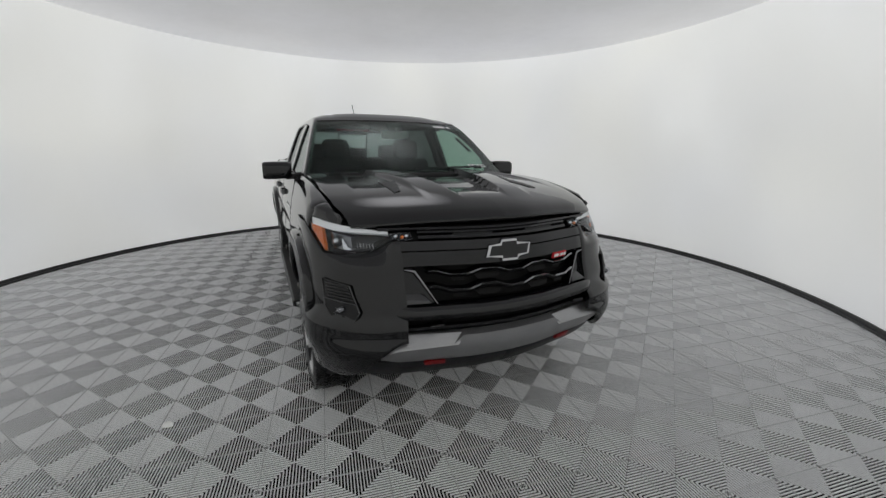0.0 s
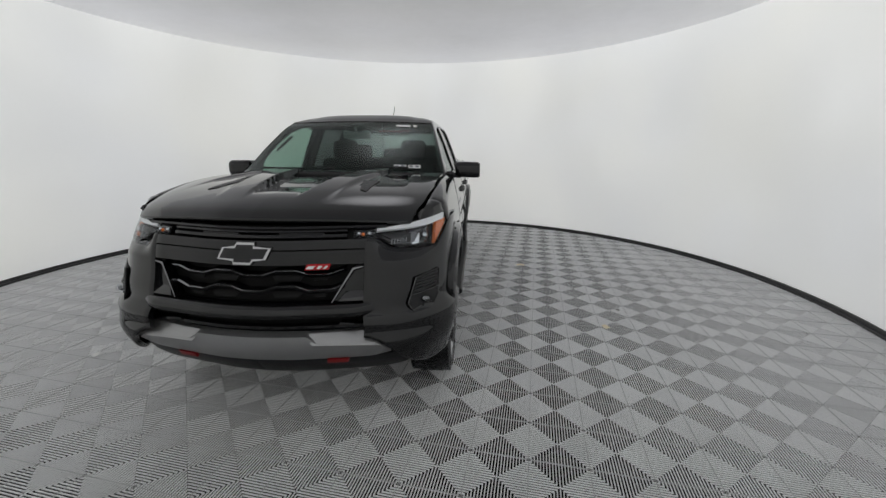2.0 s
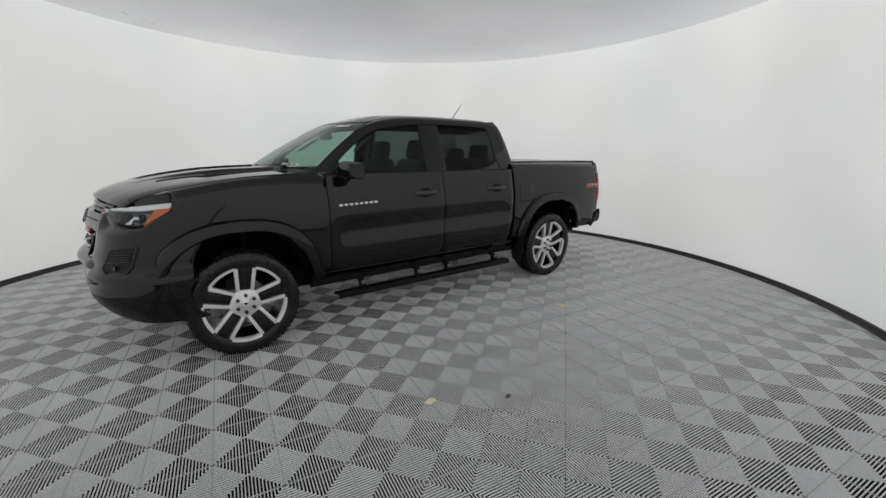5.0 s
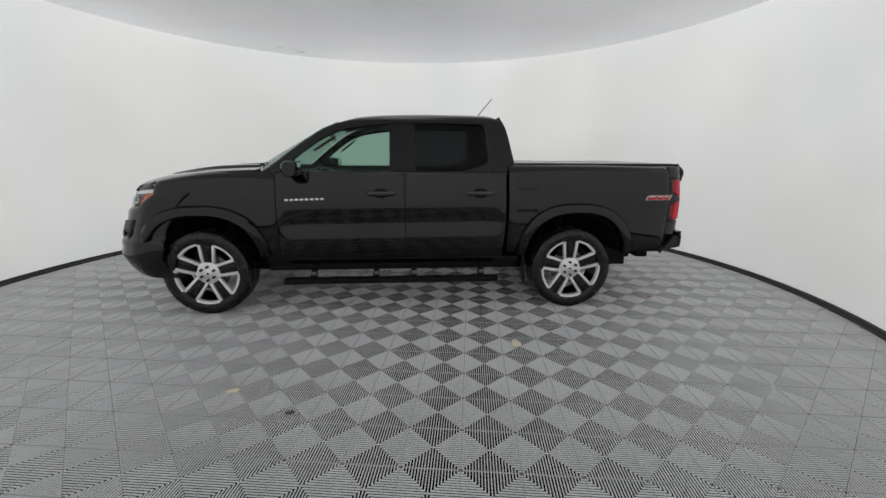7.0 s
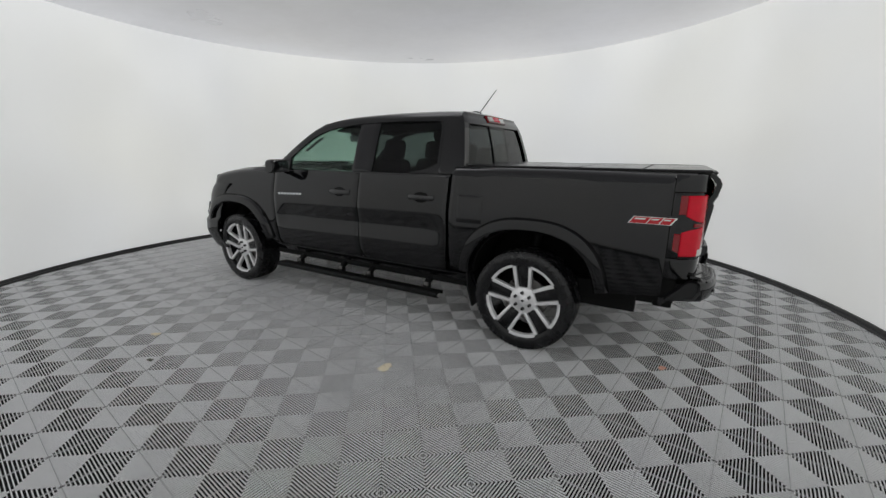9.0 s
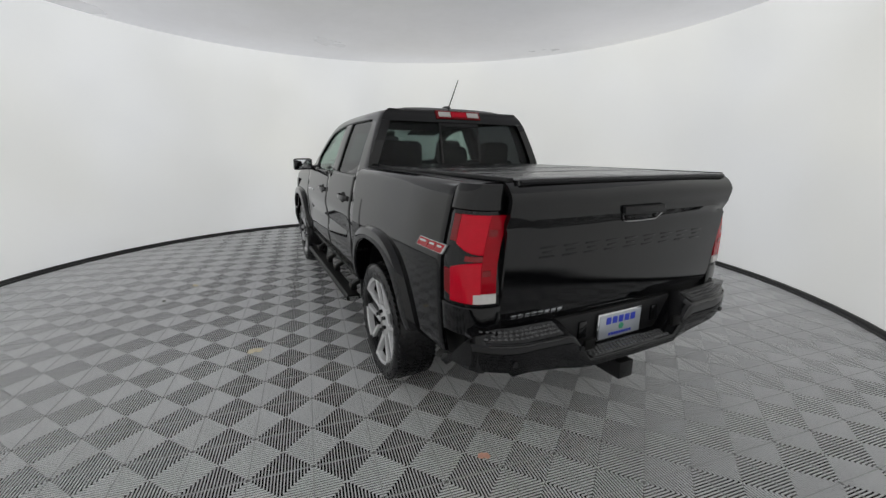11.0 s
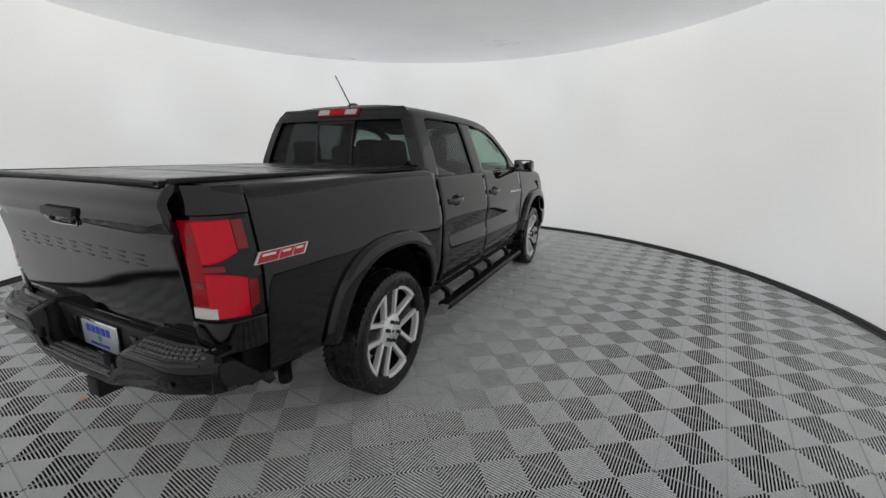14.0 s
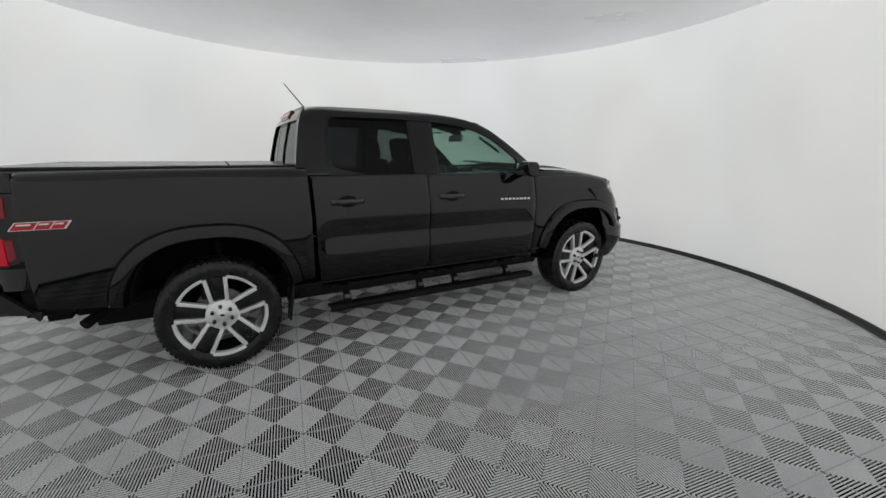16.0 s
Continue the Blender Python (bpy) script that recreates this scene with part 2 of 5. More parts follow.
def box(bm, c, s, bevel=0.0, m=None, seg=2):
    r = bmesh.ops.create_cube(bm, size=1)
    vs = r["verts"]
    bmesh.ops.scale(bm, vec=s, verts=vs)
    if bevel:
        es = list({e for v in vs for e in v.link_edges})
        r = bmesh.ops.bevel(bm, geom=es, offset=bevel, segments=seg, affect="EDGES", profile=0.5)
        vs = list({v for f in r["faces"] for v in f.verts} | {v for v in vs if v.is_valid})
    if m:
        bmesh.ops.transform(bm, matrix=m, verts=vs)
    bmesh.ops.translate(bm, vec=c, verts=vs)
    return vs


def prism(bm, outline, fn, lo, hi, bevel=0.0, seg=2):
    """A polygon in two numbers, mapped by fn(a, b, height) and raised from lo to hi; the upper rim is bevelled."""
    low = [bm.verts.new(fn(a, b, lo)) for a, b in outline]
    top = [bm.verts.new(fn(a, b, hi)) for a, b in outline]
    n = len(outline)
    f = bm.faces.new(top)
    bm.faces.new(list(reversed(low)))
    for i in range(n):
        bm.faces.new((low[i], low[(i + 1) % n], top[(i + 1) % n], top[i]))
    if bevel:
        bmesh.ops.bevel(bm, geom=list(f.edges), offset=bevel, segments=seg, affect="EDGES", profile=0.5)
    return bm


def tube(bm, pts, radius, n=10, closed=False):
    pts = [Vector(p) for p in pts]
    rings = []
    m = len(pts)
    for i, p in enumerate(pts):
        d = (pts[(i + 1) % m] - pts[i - 1]) if closed else (pts[min(i + 1, m - 1)] - pts[max(i - 1, 0)])
        d.normalize()
        up = Vector((0, 0, 1)) if abs(d.z) < 0.9 else Vector((0, 1, 0))
        a = d.cross(up).normalized()
        b = d.cross(a)
        r = radius[i] if isinstance(radius, (list, tuple)) else radius
        rings.append([bm.verts.new(p + a * r * math.cos(2 * math.pi * k / n) + b * r * math.sin(2 * math.pi * k / n)) for k in range(n)])
    for i in range(m if closed else m - 1):
        p, q = rings[i], rings[(i + 1) % m]
        for k in range(n):
            bm.faces.new((p[k], p[(k + 1) % n], q[(k + 1) % n], q[k]))
    if not closed:
        bm.faces.new(list(reversed(rings[0])))
        bm.faces.new(rings[-1])
    return bm


def lathe(bm, profile, n=64, close=True):
    """Turns (radius, y) pairs about the y axis."""
    rings = [[bm.verts.new((r * math.cos(2 * math.pi * k / n), y, r * math.sin(2 * math.pi * k / n))) for k in range(n)] for r, y in profile]
    m = len(rings)
    for i in range(m if close else m - 1):
        p, q = rings[i], rings[(i + 1) % m]
        for k in range(n):
            bm.faces.new((p[k], p[(k + 1) % n], q[(k + 1) % n], q[k]))
    return bm


def ring_wall(bm, profile, n, cx=0.0, cy=0.0):
    """Turns (radius, z) pairs about the upright axis."""
    rings = [[bm.verts.new((cx + r * math.cos(2 * math.pi * k / n), cy + r * math.sin(2 * math.pi * k / n), z)) for k in range(n)] for r, z in profile]
    m = len(rings)
    for i in range(m):
        p, q = rings[i], rings[(i + 1) % m]
        for k in range(n):
            bm.faces.new((p[k], p[(k + 1) % n], q[(k + 1) % n], q[k]))
    return bm


# ---- the round booth ----

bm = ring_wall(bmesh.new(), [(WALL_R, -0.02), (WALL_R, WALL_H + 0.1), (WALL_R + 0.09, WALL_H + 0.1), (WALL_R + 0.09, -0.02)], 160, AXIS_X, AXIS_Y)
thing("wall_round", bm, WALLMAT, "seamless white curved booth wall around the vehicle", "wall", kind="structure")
bm = ring_wall(bmesh.new(), [(WALL_R - 0.002, -0.012), (WALL_R - 0.050, -0.012), (WALL_R - 0.050, 0.012), (WALL_R - 0.044, 0.020), (WALL_R - 0.022, 0.022), (WALL_R - 0.018, 0.044), (WALL_R - 0.012, 0.050), (WALL_R - 0.002, 0.050)], 160, AXIS_X, AXIS_Y)
thing("baseboard", bm, TRIMMAT, "thin black rubber trim along the wall's foot", "trim", kind="structure")


def ceiling_height(r):
    """The stretched membrane sags a little towards its middle."""
    return WALL_H + 0.012 - 0.02 * (1 - (r / WALL_R) ** 2)


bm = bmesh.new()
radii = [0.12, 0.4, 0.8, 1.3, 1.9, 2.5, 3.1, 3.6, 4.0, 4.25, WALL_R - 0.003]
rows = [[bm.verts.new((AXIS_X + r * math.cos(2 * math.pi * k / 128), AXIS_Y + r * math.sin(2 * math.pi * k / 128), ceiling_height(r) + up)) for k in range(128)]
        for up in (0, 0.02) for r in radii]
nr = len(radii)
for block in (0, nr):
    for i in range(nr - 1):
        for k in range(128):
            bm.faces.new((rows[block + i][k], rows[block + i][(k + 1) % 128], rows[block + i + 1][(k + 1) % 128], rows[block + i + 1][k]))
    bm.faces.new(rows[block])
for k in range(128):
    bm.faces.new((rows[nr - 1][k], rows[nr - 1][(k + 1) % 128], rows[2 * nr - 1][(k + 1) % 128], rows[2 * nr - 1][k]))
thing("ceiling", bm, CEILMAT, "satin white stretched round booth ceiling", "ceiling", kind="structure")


# ---- the pickup truck: x forwards, y to its left ----
truck = tagged(new("pickup_truck"), "glossy black four-door pickup truck standing on the tiled floor", "pickup truck")

SECTION = [(0.36, 0.78), (0.40, 0.80), (0.47, 0.845), (0.52, 0.872), (0.62, 0.902), (0.75, 0.915), (0.88, 0.920), (0.99, 0.921), (1.04, 0.915), (1.12, 0.900), (1.20, 0.882), (1.29, 0.860), (1.36, 0.838)]
NOSE = [(0.30, 2.40), (0.36, 2.49), (0.44, 2.555), (0.55, 2.585), (0.62, 2.57), (0.70, 2.575), (0.76, 2.57), (0.85, 2.545), (0.965, 2.525), (1.03, 2.50), (1.10, 2.455), (1.16, 2.40)]
NOSE_BACK = [(0.0, 0.0), (0.15, 0.012), (0.32, 0.05), (0.45, 0.085), (0.57, 0.118), (0.70, 0.176), (0.80, 0.266), (0.86, 0.358), (0.903, 0.46), (0.918, 0.58), (0.921, 0.75)]


def nose_scale(z):
    return line(z, [(0.5, 0.80), (0.8, 0.86), (1.1, 1.0)])


def nose_x(y, z):
    """The front surface."""
    return curve(z, NOSE) - nose_scale(z) * curve(abs(y), NOSE_BACK)


def body_y(x, z):
    """Half the body's width at x and z."""
    y = curve(z, SECTION)
    if x > 1.85:
        back = (curve(z, NOSE) - x) / nose_scale(z)
        y = min(y, curve(max(back, 0.0), [(b, a) for a, b in NOSE_BACK]))
    if x < -2.15:
        y -= 0.10 * (-2.15 - x) ** 2
    return y


HOOD_LONG = [(0.0, 1.298), (0.25, 1.284), (0.5, 1.262), (0.72, 1.230), (0.88, 1.184), (0.96, 1.146), (1.0, 1.108)]
HOOD_REAR = 1.20


def hood_edge(t):
    return line(t, [(0.0, 0.800), (0.55, 0.797), (0.85, 0.778), (1.0, 0.735)])


def hood_front(y):
    return nose_x(y, 1.105) + 0.012


def hood_t(x, y):
    return (x - HOOD_REAR) / (hood_front(y) - HOOD_REAR)


def smooth01(v):
    v = min(1.0, max(0.0, v))
    return v * v * (3 - 2 * v)


def hood_z(t, y):
    z = curve(t, HOOD_LONG) + 0.014 - lerp(0.028, 0.016, t) * (y / 0.75) ** 2 + 0.018 * t * (1 - (y / 0.8) ** 2)
    a = abs(y)
    # raised middle, its sunken bay and the side creases
    half = lerp(0.43, 0.30, min(1.0, t / 0.9))
    z += 0.026 * smooth01((half + 0.02 - a) / 0.045) * smooth01((0.92 - t) / 0.55)
    inner = lerp(0.270, 0.125, min(1.0, t / 0.86))
    z -= 0.044 * smooth01((inner + 0.014 - a) / 0.018) * smooth01((0.87 - t) / 0.30)
    side = lerp(0.56, 0.66, t)
    z += 0.014 * smooth01((a - side) / 0.03) * smooth01((0.80 - t) / 0.5) - 0.05 * max(0.0, a - half - 0.02) * max(0.0, side - a) / 0.1 * smooth01((0.7 - t) / 0.5)
    return z


def arch(x, cx, a, b, zc=0.42, n=2.5):
    d = abs(x - cx) / a
    return zc + b * (1 - d**n) ** (1 / n) if d < 1 else -9.0


FA = (1.665, 0.490, 0.490)
RA = (-1.69, 0.480, 0.500)


def arch_xs(cx, a, n=22):
    return [cx + a * 0.9995 * math.cos(math.pi * k / n) for k in range(n + 1)]


def side_columns(xs, bottom, top, rows=16, round_to=None, reach=0.06):
    """Columns of points on the body's side from bottom(x) to top(x); the top is rounded in to round_to(x)."""
    P = []
    for x in xs:
        zb, zt = bottom(x), top(x)
        yt = body_y(x, zt)
        col = []
        for v in steps(rows, 0.006):
            z = lerp(zb, zt, v if not round_to else v ** 0.85)
            y = body_y(x, z)
            if round_to:
                k = min(1.0, max(0.0, (z - (zt - reach)) / reach))
                y -= (yt - round_to(x)) * (1 - math.sqrt(max(0.0, 1 - k * k)))
            col.append(Vector((x, y, z)))
        P.append(col)
    return P


# front fenders
def fender_top(x):
    t = (x - HOOD_REAR) / (hood_front(0.74) - HOOD_REAR)
    return hood_z(min(t, 1.0), 0.79) - 0.006


def fender_bottom(x):
    if x > 2.03:
        return lerp(1.062, 1.10, min(1, (2.33 - x) / 0.3))
    return max(0.50, arch(x, *FA))


xs = [2.018, 2.027, 1.018, 1.026] + [1.06, 1.10, 1.14] + sorted(arch_xs(FA[0], FA[1]))[1:] + [2.18]
xs = sorted(x for x in xs if x <= 2.03)
P = side_columns(xs, fender_bottom, fender_top, 20, lambda x: min(0.81, hood_edge(hood_t(x, 0.7)) + 0.012))
pair("front_fender", sheet(P), PAINT, truck)
P = side_columns([2.031, 2.034, 2.06, 2.09, 2.12, 2.15, 2.18, 2.20, 2.21], lambda x: 1.138 - 0.13 * (x - 2.03), lambda x: max(fender_top(x), 1.138), 8, lambda x: min(body_y(x, 1.12), hood_edge(hood_t(x, 0.7)) + 0.010), 0.03)
pair("fender_tip", sheet(P, 0.008, 0.002), PAINT, truck)

# doors
BELT = 1.272


def scoop(x, z):
    """Depth of the long creased scoop that runs over both doors: a flat upper face, a crease, a flat lower face."""
    top, fold, low = 0.965 - 0.01 * x, 0.835 - 0.012 * x, 0.695 - 0.012 * x
    d = min((top - z) / (top - fold), (z - low) / (fold - low))
    d = max(0.0, d) if d < 0.92 else 0.92 + 0.5 * (d - 0.92)
    return 0.020 * d * min(1.0, max(0.0, (1.03 - x - 0.25 * (z - 0.8)) / 0.16)) * min(1.0, max(0.0, (x + 1.06 - 0.3 * (z - 0.75)) / 0.16))


def door(x0, x1, z0=0.505, z1=BELT):
    P = []
    for u in steps(24, 0.006):
        col = [Vector((lerp(x0(z), x1(z), u), body_y(0, z), z)) for z in [lerp(z0, z1, v) for v in steps(64, 0.006)]]
        for p in col:
            p.y -= scoop(p.x, p.z)
        P.append(col)
    return sheet(P, 0.03)


FD0, FD1 = (lambda z: 1.0105), (lambda z: -0.103)
RD0, RD1 = (lambda z: -0.110), (lambda z: -1.018 + 0.02 * max(0, (0.75 - z) / 0.25))
front_doors = pair("front_door", door(FD0, FD1), PAINT, truck, "glossy black front door")
rear_doors = pair("rear_door", door(RD0, RD1), PAINT, truck, "glossy black rear door")
bm = sheet([[Vector((lerp(1.16, -1.24, u), curve(z, SECTION) - 0.01, z)) for z in [lerp(0.365, 0.498, v) for v in steps(5, 0.05)]] for u in steps(20, 0.004)], 0.02)
pair("rocker_panel", bm, PAINT, truck)
# bright hairline along the door bottoms
bm = tube(bmesh.new(), [(1.0, 0.872, 0.4995), (-0.2, 0.872, 0.4995), (-1.02, 0.872, 0.4995)], 0.004, 6)
pair("sill_strip", bm, GLOSSBLACK, truck)

# bed sides
BED_TOP = 1.345
xs = sorted(arch_xs(RA[0], RA[1])[:-1] + [-1.047, -1.055, -1.10, -1.15, -2.25, -2.32, -2.40, -2.47, -2.52, -2.545, -2.553] + [RA[0] - RA[1] * 0.9995])
P = side_columns(xs, lambda x: max(0.54 + 0.035 * smooth01((-2.2 - x) / 0.4), arch(x, *RA)), lambda x: BED_TOP - 0.012 * smooth01((-1.9 - x) / 0.8), 22, lambda x: body_y(x, BED_TOP) - 0.06, 0.045)
bed_sides = pair("bed_side", sheet(P, 0.02), PAINT, truck, "glossy black cargo bed side")

REAR_PLAN = [(-2.556, 0.0), (-2.612, -0.010), (-2.658, -0.027), (-2.700, -0.056), (-2.726, -0.103), (-2.740, -0.188)]


def rear_corner(z0, z1, rows=8, proud=0.0, a=0.0, b=1.0, thick=0.015, n=12, roll=0.004, zfn=None):
    path = along(REAR_PLAN, 25)
    P = []
    for u in steps(n, 0.02):
        q = path[0].lerp(path[0], 0)
        s = lerp(a, b, u) * 24
        i = min(23, int(s))
        q = path[i].lerp(path[i + 1], s - i)
        col = []
        for v in steps(rows, 0.03):
            lo, hi = (z0, z1) if not zfn else zfn(u)
            z = lerp(lo, hi, v)
            y = body_y(-2.60, min(z, 1.3)) + q[1]
            if z > 1.30:
                y -= (z - 1.30) * 0.5
            d = Vector((q[0], y, z))
            out = Vector((-(0.25 + u), 1 - 0.8 * u, 0)).normalized()
            col.append(d + out * proud)
        P.append(col)
    return sheet(P, thick, roll)


pair("bed_corner", rear_corner(1.228, 1.334), PAINT, truck)
pair("bed_corner_lower", rear_corner(0.70, 0.828), PAINT, truck)
bm = rear_corner(0.826, 1.23, proud=-0.006)
pair("lamp_recess", bm, PAINT, truck)

# tail lamps: two red fields, a clear reverse lens, dark frame
lamp_l = part("tail_lamp", rear_corner(0.832, 1.222, 10, -0.003, 0.03, 0.98, 0.012), GLOSSBLACK, truck, "red and clear tail lamp")
lamp_r = part("tail_lamp", mirrored(rear_corner(0.832, 1.222, 10, -0.003, 0.03, 0.98, 0.012)), GLOSSBLACK, truck, "red and clear tail lamp")
for lab, z0, z1, a, b, mm in (("upper_lens", 1.052, 1.212, 0.266, 0.693, RED), ("upper_side_lens", 1.098, 1.212, 0.126, 0.259, REDDARK), ("inner_lens", 0.888, 1.212, 0.699, 0.916, REDMID),
                              ("waist_lens", 1.026, 1.049, 0.444, 0.693, REDDARK), ("lower_lens", 0.846, 1.023, 0.215, 0.693, RED), ("lower_side_lens", 0.862, 0.985, 0.087, 0.208, REDDARK),
                              ("reverse_lens", 0.848, 0.890, 0.597, 0.916, WHITELENS), ("bulb_upper", 1.128, 1.156, 0.725, 0.827, REDDARK), ("bulb_lower", 0.966, 0.992, 0.725, 0.827, REDDARK)):
    def edges(u, z0=z0, z1=z1, lab=lab):
        if lab == "upper_lens":
            return (z0 + 0.040 * (1 - u) ** 2, z1)
        if lab == "lower_lens":
            return (z0, z1 - 0.030 * (1 - u) ** 2)
        if lab == "lower_side_lens":
            return (z0 + 0.02 * (1 - u), z1)
        return (z0, z1)
    for parent, flip in ((lamp_l, False), (lamp_r, True)):
        bm = rear_corner(z0, z1, 6, {"side": 0.001, "reve": 0.0065, "bulb": 0.006}.get(lab[:4] if "side" not in lab else "side", 0.004), a, b, 0.012, 10, 0.005, edges)
        part(lab, mirrored(bm) if flip else bm, mm, parent)
# wheel arch flares


def flare(cx, a, b, x_lo=-9, x_hi=9):
    P = []
    for k in range(49):
        ang = math.pi * (0.05 + 0.90 * k / 48)
        c, s = math.cos(ang), math.sin(ang)
        col = []
        for r, out in ((-0.004, -0.05), (-0.004, 0.030), (0.006, 0.042), (0.035, 0.043), (0.072, 0.034), (0.084, 0.016), (0.088, -0.002)):
            ex, ez = (a + r), (b + r)
            x = cx + ex * math.copysign(abs(c) ** 0.8, c)
            z = 0.42 + ez * math.copysign(abs(s) ** 0.8, s)
            x = min(max(x, x_lo), x_hi)
            col.append(Vector((x, body_y(x, max(z, 0.47)) + out, z)))
        P.append(col)
    return sheet(P, 0.01, 0.0, core=Vector((cx, 0.5, 0.4)))


pair("wheel_arch_flare", flare(*FA, x_hi=2.16), PAINT, truck)
pair("wheel_arch_flare", flare(*RA), PAINT, truck)
for cx, a, b in (FA, RA):
    P = []
    for k in range(33):
        ang = math.pi * (0.05 + 0.90 * k / 32)
        c, s = math.cos(ang), math.sin(ang)
        x = cx + (a - 0.008) * math.copysign(abs(c) ** 0.8, c)
        z = 0.42 + (b - 0.008) * math.copysign(abs(s) ** 0.8, s)
        P.append([Vector((x, y, z)) for y in (0.40, 0.55, 0.70, 0.84)])
    pair("wheel_well", sheet(P, 0.01, 0.0, core=Vector((cx, 0.6, 0.4))), LINER, truck)
    bm = bmesh.new()
    box(bm, (cx, 0.40, 0.66), (2 * a, 0.02, 0.5))
    pair("well_wall", bm, LINER, truck)

# hood
P = []
for u in steps(56, 0.004):
    row = []
    for v in steps(150, 0.003):
        w = 2 * v - 1
        y = w * hood_edge(u)
        row.append(Vector((lerp(HOOD_REAR, hood_front(y), u), y, hood_z(u, y))))
    P.append(row)
part("hood", sheet(P, 0.02, 0.006), PAINT, truck, "sculpted glossy black hood", 30)
# slanted dark inserts outside the raised middle
for s in (1, -1):
    P = []
    for u in steps(10, 0.02):
        a, b = Vector((1.80, 0.365)).lerp(Vector((2.06, 0.415)), u), Vector((1.76, 0.455)).lerp(Vector((2.08, 0.455)), u)
        P.append([Vector((x, s * y, hood_z(hood_t(x, y), y) + 0.004)) for x, y in [a.lerp(b, v / 5) for v in range(6)]])
    part("hood_dark_insert", sheet(P, 0.006, 0.0), PLASTIC, truck, "dark slanted insert on the hood")
# front lip under the hood edge
bm = bmesh.new()
P = []
for v in steps(30, 0.01):
    y = lerp(-0.62, 0.62, v)
    P.append([Vector((nose_x(y, 1.10) + d, y, z)) for d, z in ((0.002, 1.104), (0.008, 1.096), (-0.002, 1.086))])
part("hood_lip", sheet(P, 0.02, 0.0), GLOSSBLACK, truck)

# ---- cab ----


def lift(z):
    """The upper cab stands a little taller than its belt line suggests."""
    return z + 0.018 * smooth01((z - 1.29) / 0.35)


def cab_y(z):
    return curve(z, [(lift(a), b) for a, b in [(1.24, 0.832), (1.34, 0.790), (1.50, 0.726), (1.65, 0.660), (1.72, 0.622), (1.755, 0.585), (1.79, 0.50)]])


OUTER = [(1.140, 1.272), (1.067, 1.326), (0.960, 1.408), (0.847, 1.490), (0.730, 1.568), (0.610, 1.642), (0.490, 1.690), (0.374, 1.722), (0.200, 1.744), (0.022, 1.755), (-0.352, 1.764),
         (-0.70, 1.762), (-0.85, 1.757), (-0.955, 1.742), (-1.010, 1.71), (-1.040, 1.64), (-1.075, 1.50), (-1.100, 1.40), (-1.112, 1.29)]
INNER = [(0.965, 1.285), (0.905, 1.345), (0.835, 1.405), (0.765, 1.455), (0.660, 1.526), (0.555, 1.582), (0.453, 1.620), (0.353, 1.643), (0.200, 1.664), (0.022, 1.680), (-0.352, 1.689),
         (-0.70, 1.686), (-0.800, 1.683), (-0.838, 1.668), (-0.852, 1.62), (-0.858, 1.56), (-0.868, 1.45), (-0.874, 1.38), (-0.880, 1.29)]


OUTER = [(x, lift(z)) for x, z in OUTER]
INNER = [(x, lift(z)) for x, z in INNER]


def cab_pt(x, z, out=0.0):
    return Vector((x, cab_y(z) + out, z))


o2, i2 = along(OUTER, 72), along(INNER, 72)
P = []
for o, i in zip(o2, i2):
    P.append([cab_pt(*o.lerp(i, v), 0.006 if 0.1 < v < 0.95 else 0.0) for v in (0, 0.06, 0.2, 0.4, 0.6, 0.8, 0.94, 1)])
pair("cab_side_frame", sheet(P, 0.03, 0.005), PAINT, truck)
# window surround seal
bm = bmesh.new()
P = [[cab_pt(*i.lerp(o, -0.05), -0.002), cab_pt(*i, 0.002), cab_pt(*i.lerp(o, 0.05), 0.0)] for i, o in zip(i2, o2)]
pair("window_seal", sheet(P, 0.008, 0.0), GLOSSBLACK, truck)
# centre pillar and belt line
P = [[cab_pt(lerp(0.030, -0.200, u), z, 0.003) for z in [lerp(1.262, 1.704, v) for v in steps(10, 0.02)]] for u in steps(5, 0.04)]
pair("centre_pillar", sheet(P, 0.03, 0.003), GLOSSBLACK, truck)
bm = bmesh.new()
P = [[Vector((lerp(0.985, -1.03, u), y, z)) for y, z in ((0.862, 1.270), (0.860, 1.282), (0.838, 1.287), (0.805, 1.283))] for u in steps(24, 0.004)]
pair("belt_moulding", sheet(P, 0.006, 0.0), GLOSSBLACK, truck)
# division bar of the rear door glass and its rising lower corner
bm = prism(bmesh.new(), [(-0.50, 1.270), (-0.60, 1.287), (-0.72, 1.308), (-0.80, 1.330), (-0.848, 1.352), (-0.882, 1.385), (-0.885, 1.262)], lambda a, b, h: cab_pt(a, b, h), -0.02, 0.001, 0.002)
pair("window_corner", bm, PAINT, truck)
# mirror sail
bm = prism(bmesh.new(), [(0.985, 1.27), (0.99, 1.30), (0.925, 1.352), (0.865, 1.40), (0.852, 1.27)], lambda a, b, h: cab_pt(a, b, h), -0.02, 0.006, 0.003)
pair("mirror_sail", bm, GLOSSBLACK, truck)


def side_glass(x_fn0, x_fn1, zb, zt, n=14):
    P = []
    for u in [k / n for k in range(n + 1)]:
        x = lerp(x_fn0, x_fn1, u)
        P.append([cab_pt(x, lerp(zb, zt(x), v / 8), -0.012) for v in range(9)])
    return sheet(P, 0.004, 0.0)


def window_top(x):
    pts = sorted((p[0], p[1]) for p in i2)
    return line(x, pts) + 0.008


pair("door_window", side_glass(0.955, 0.015, 1.27, window_top, 24), SIDEGLASS, front_doors[0])[1].parent = front_doors[1]
pair("door_window", side_glass(-0.187, -0.875, 1.27, window_top, 24), PRIVACY, rear_doors[0], "dark tinted rear door glass")[1].parent = rear_doors[1]

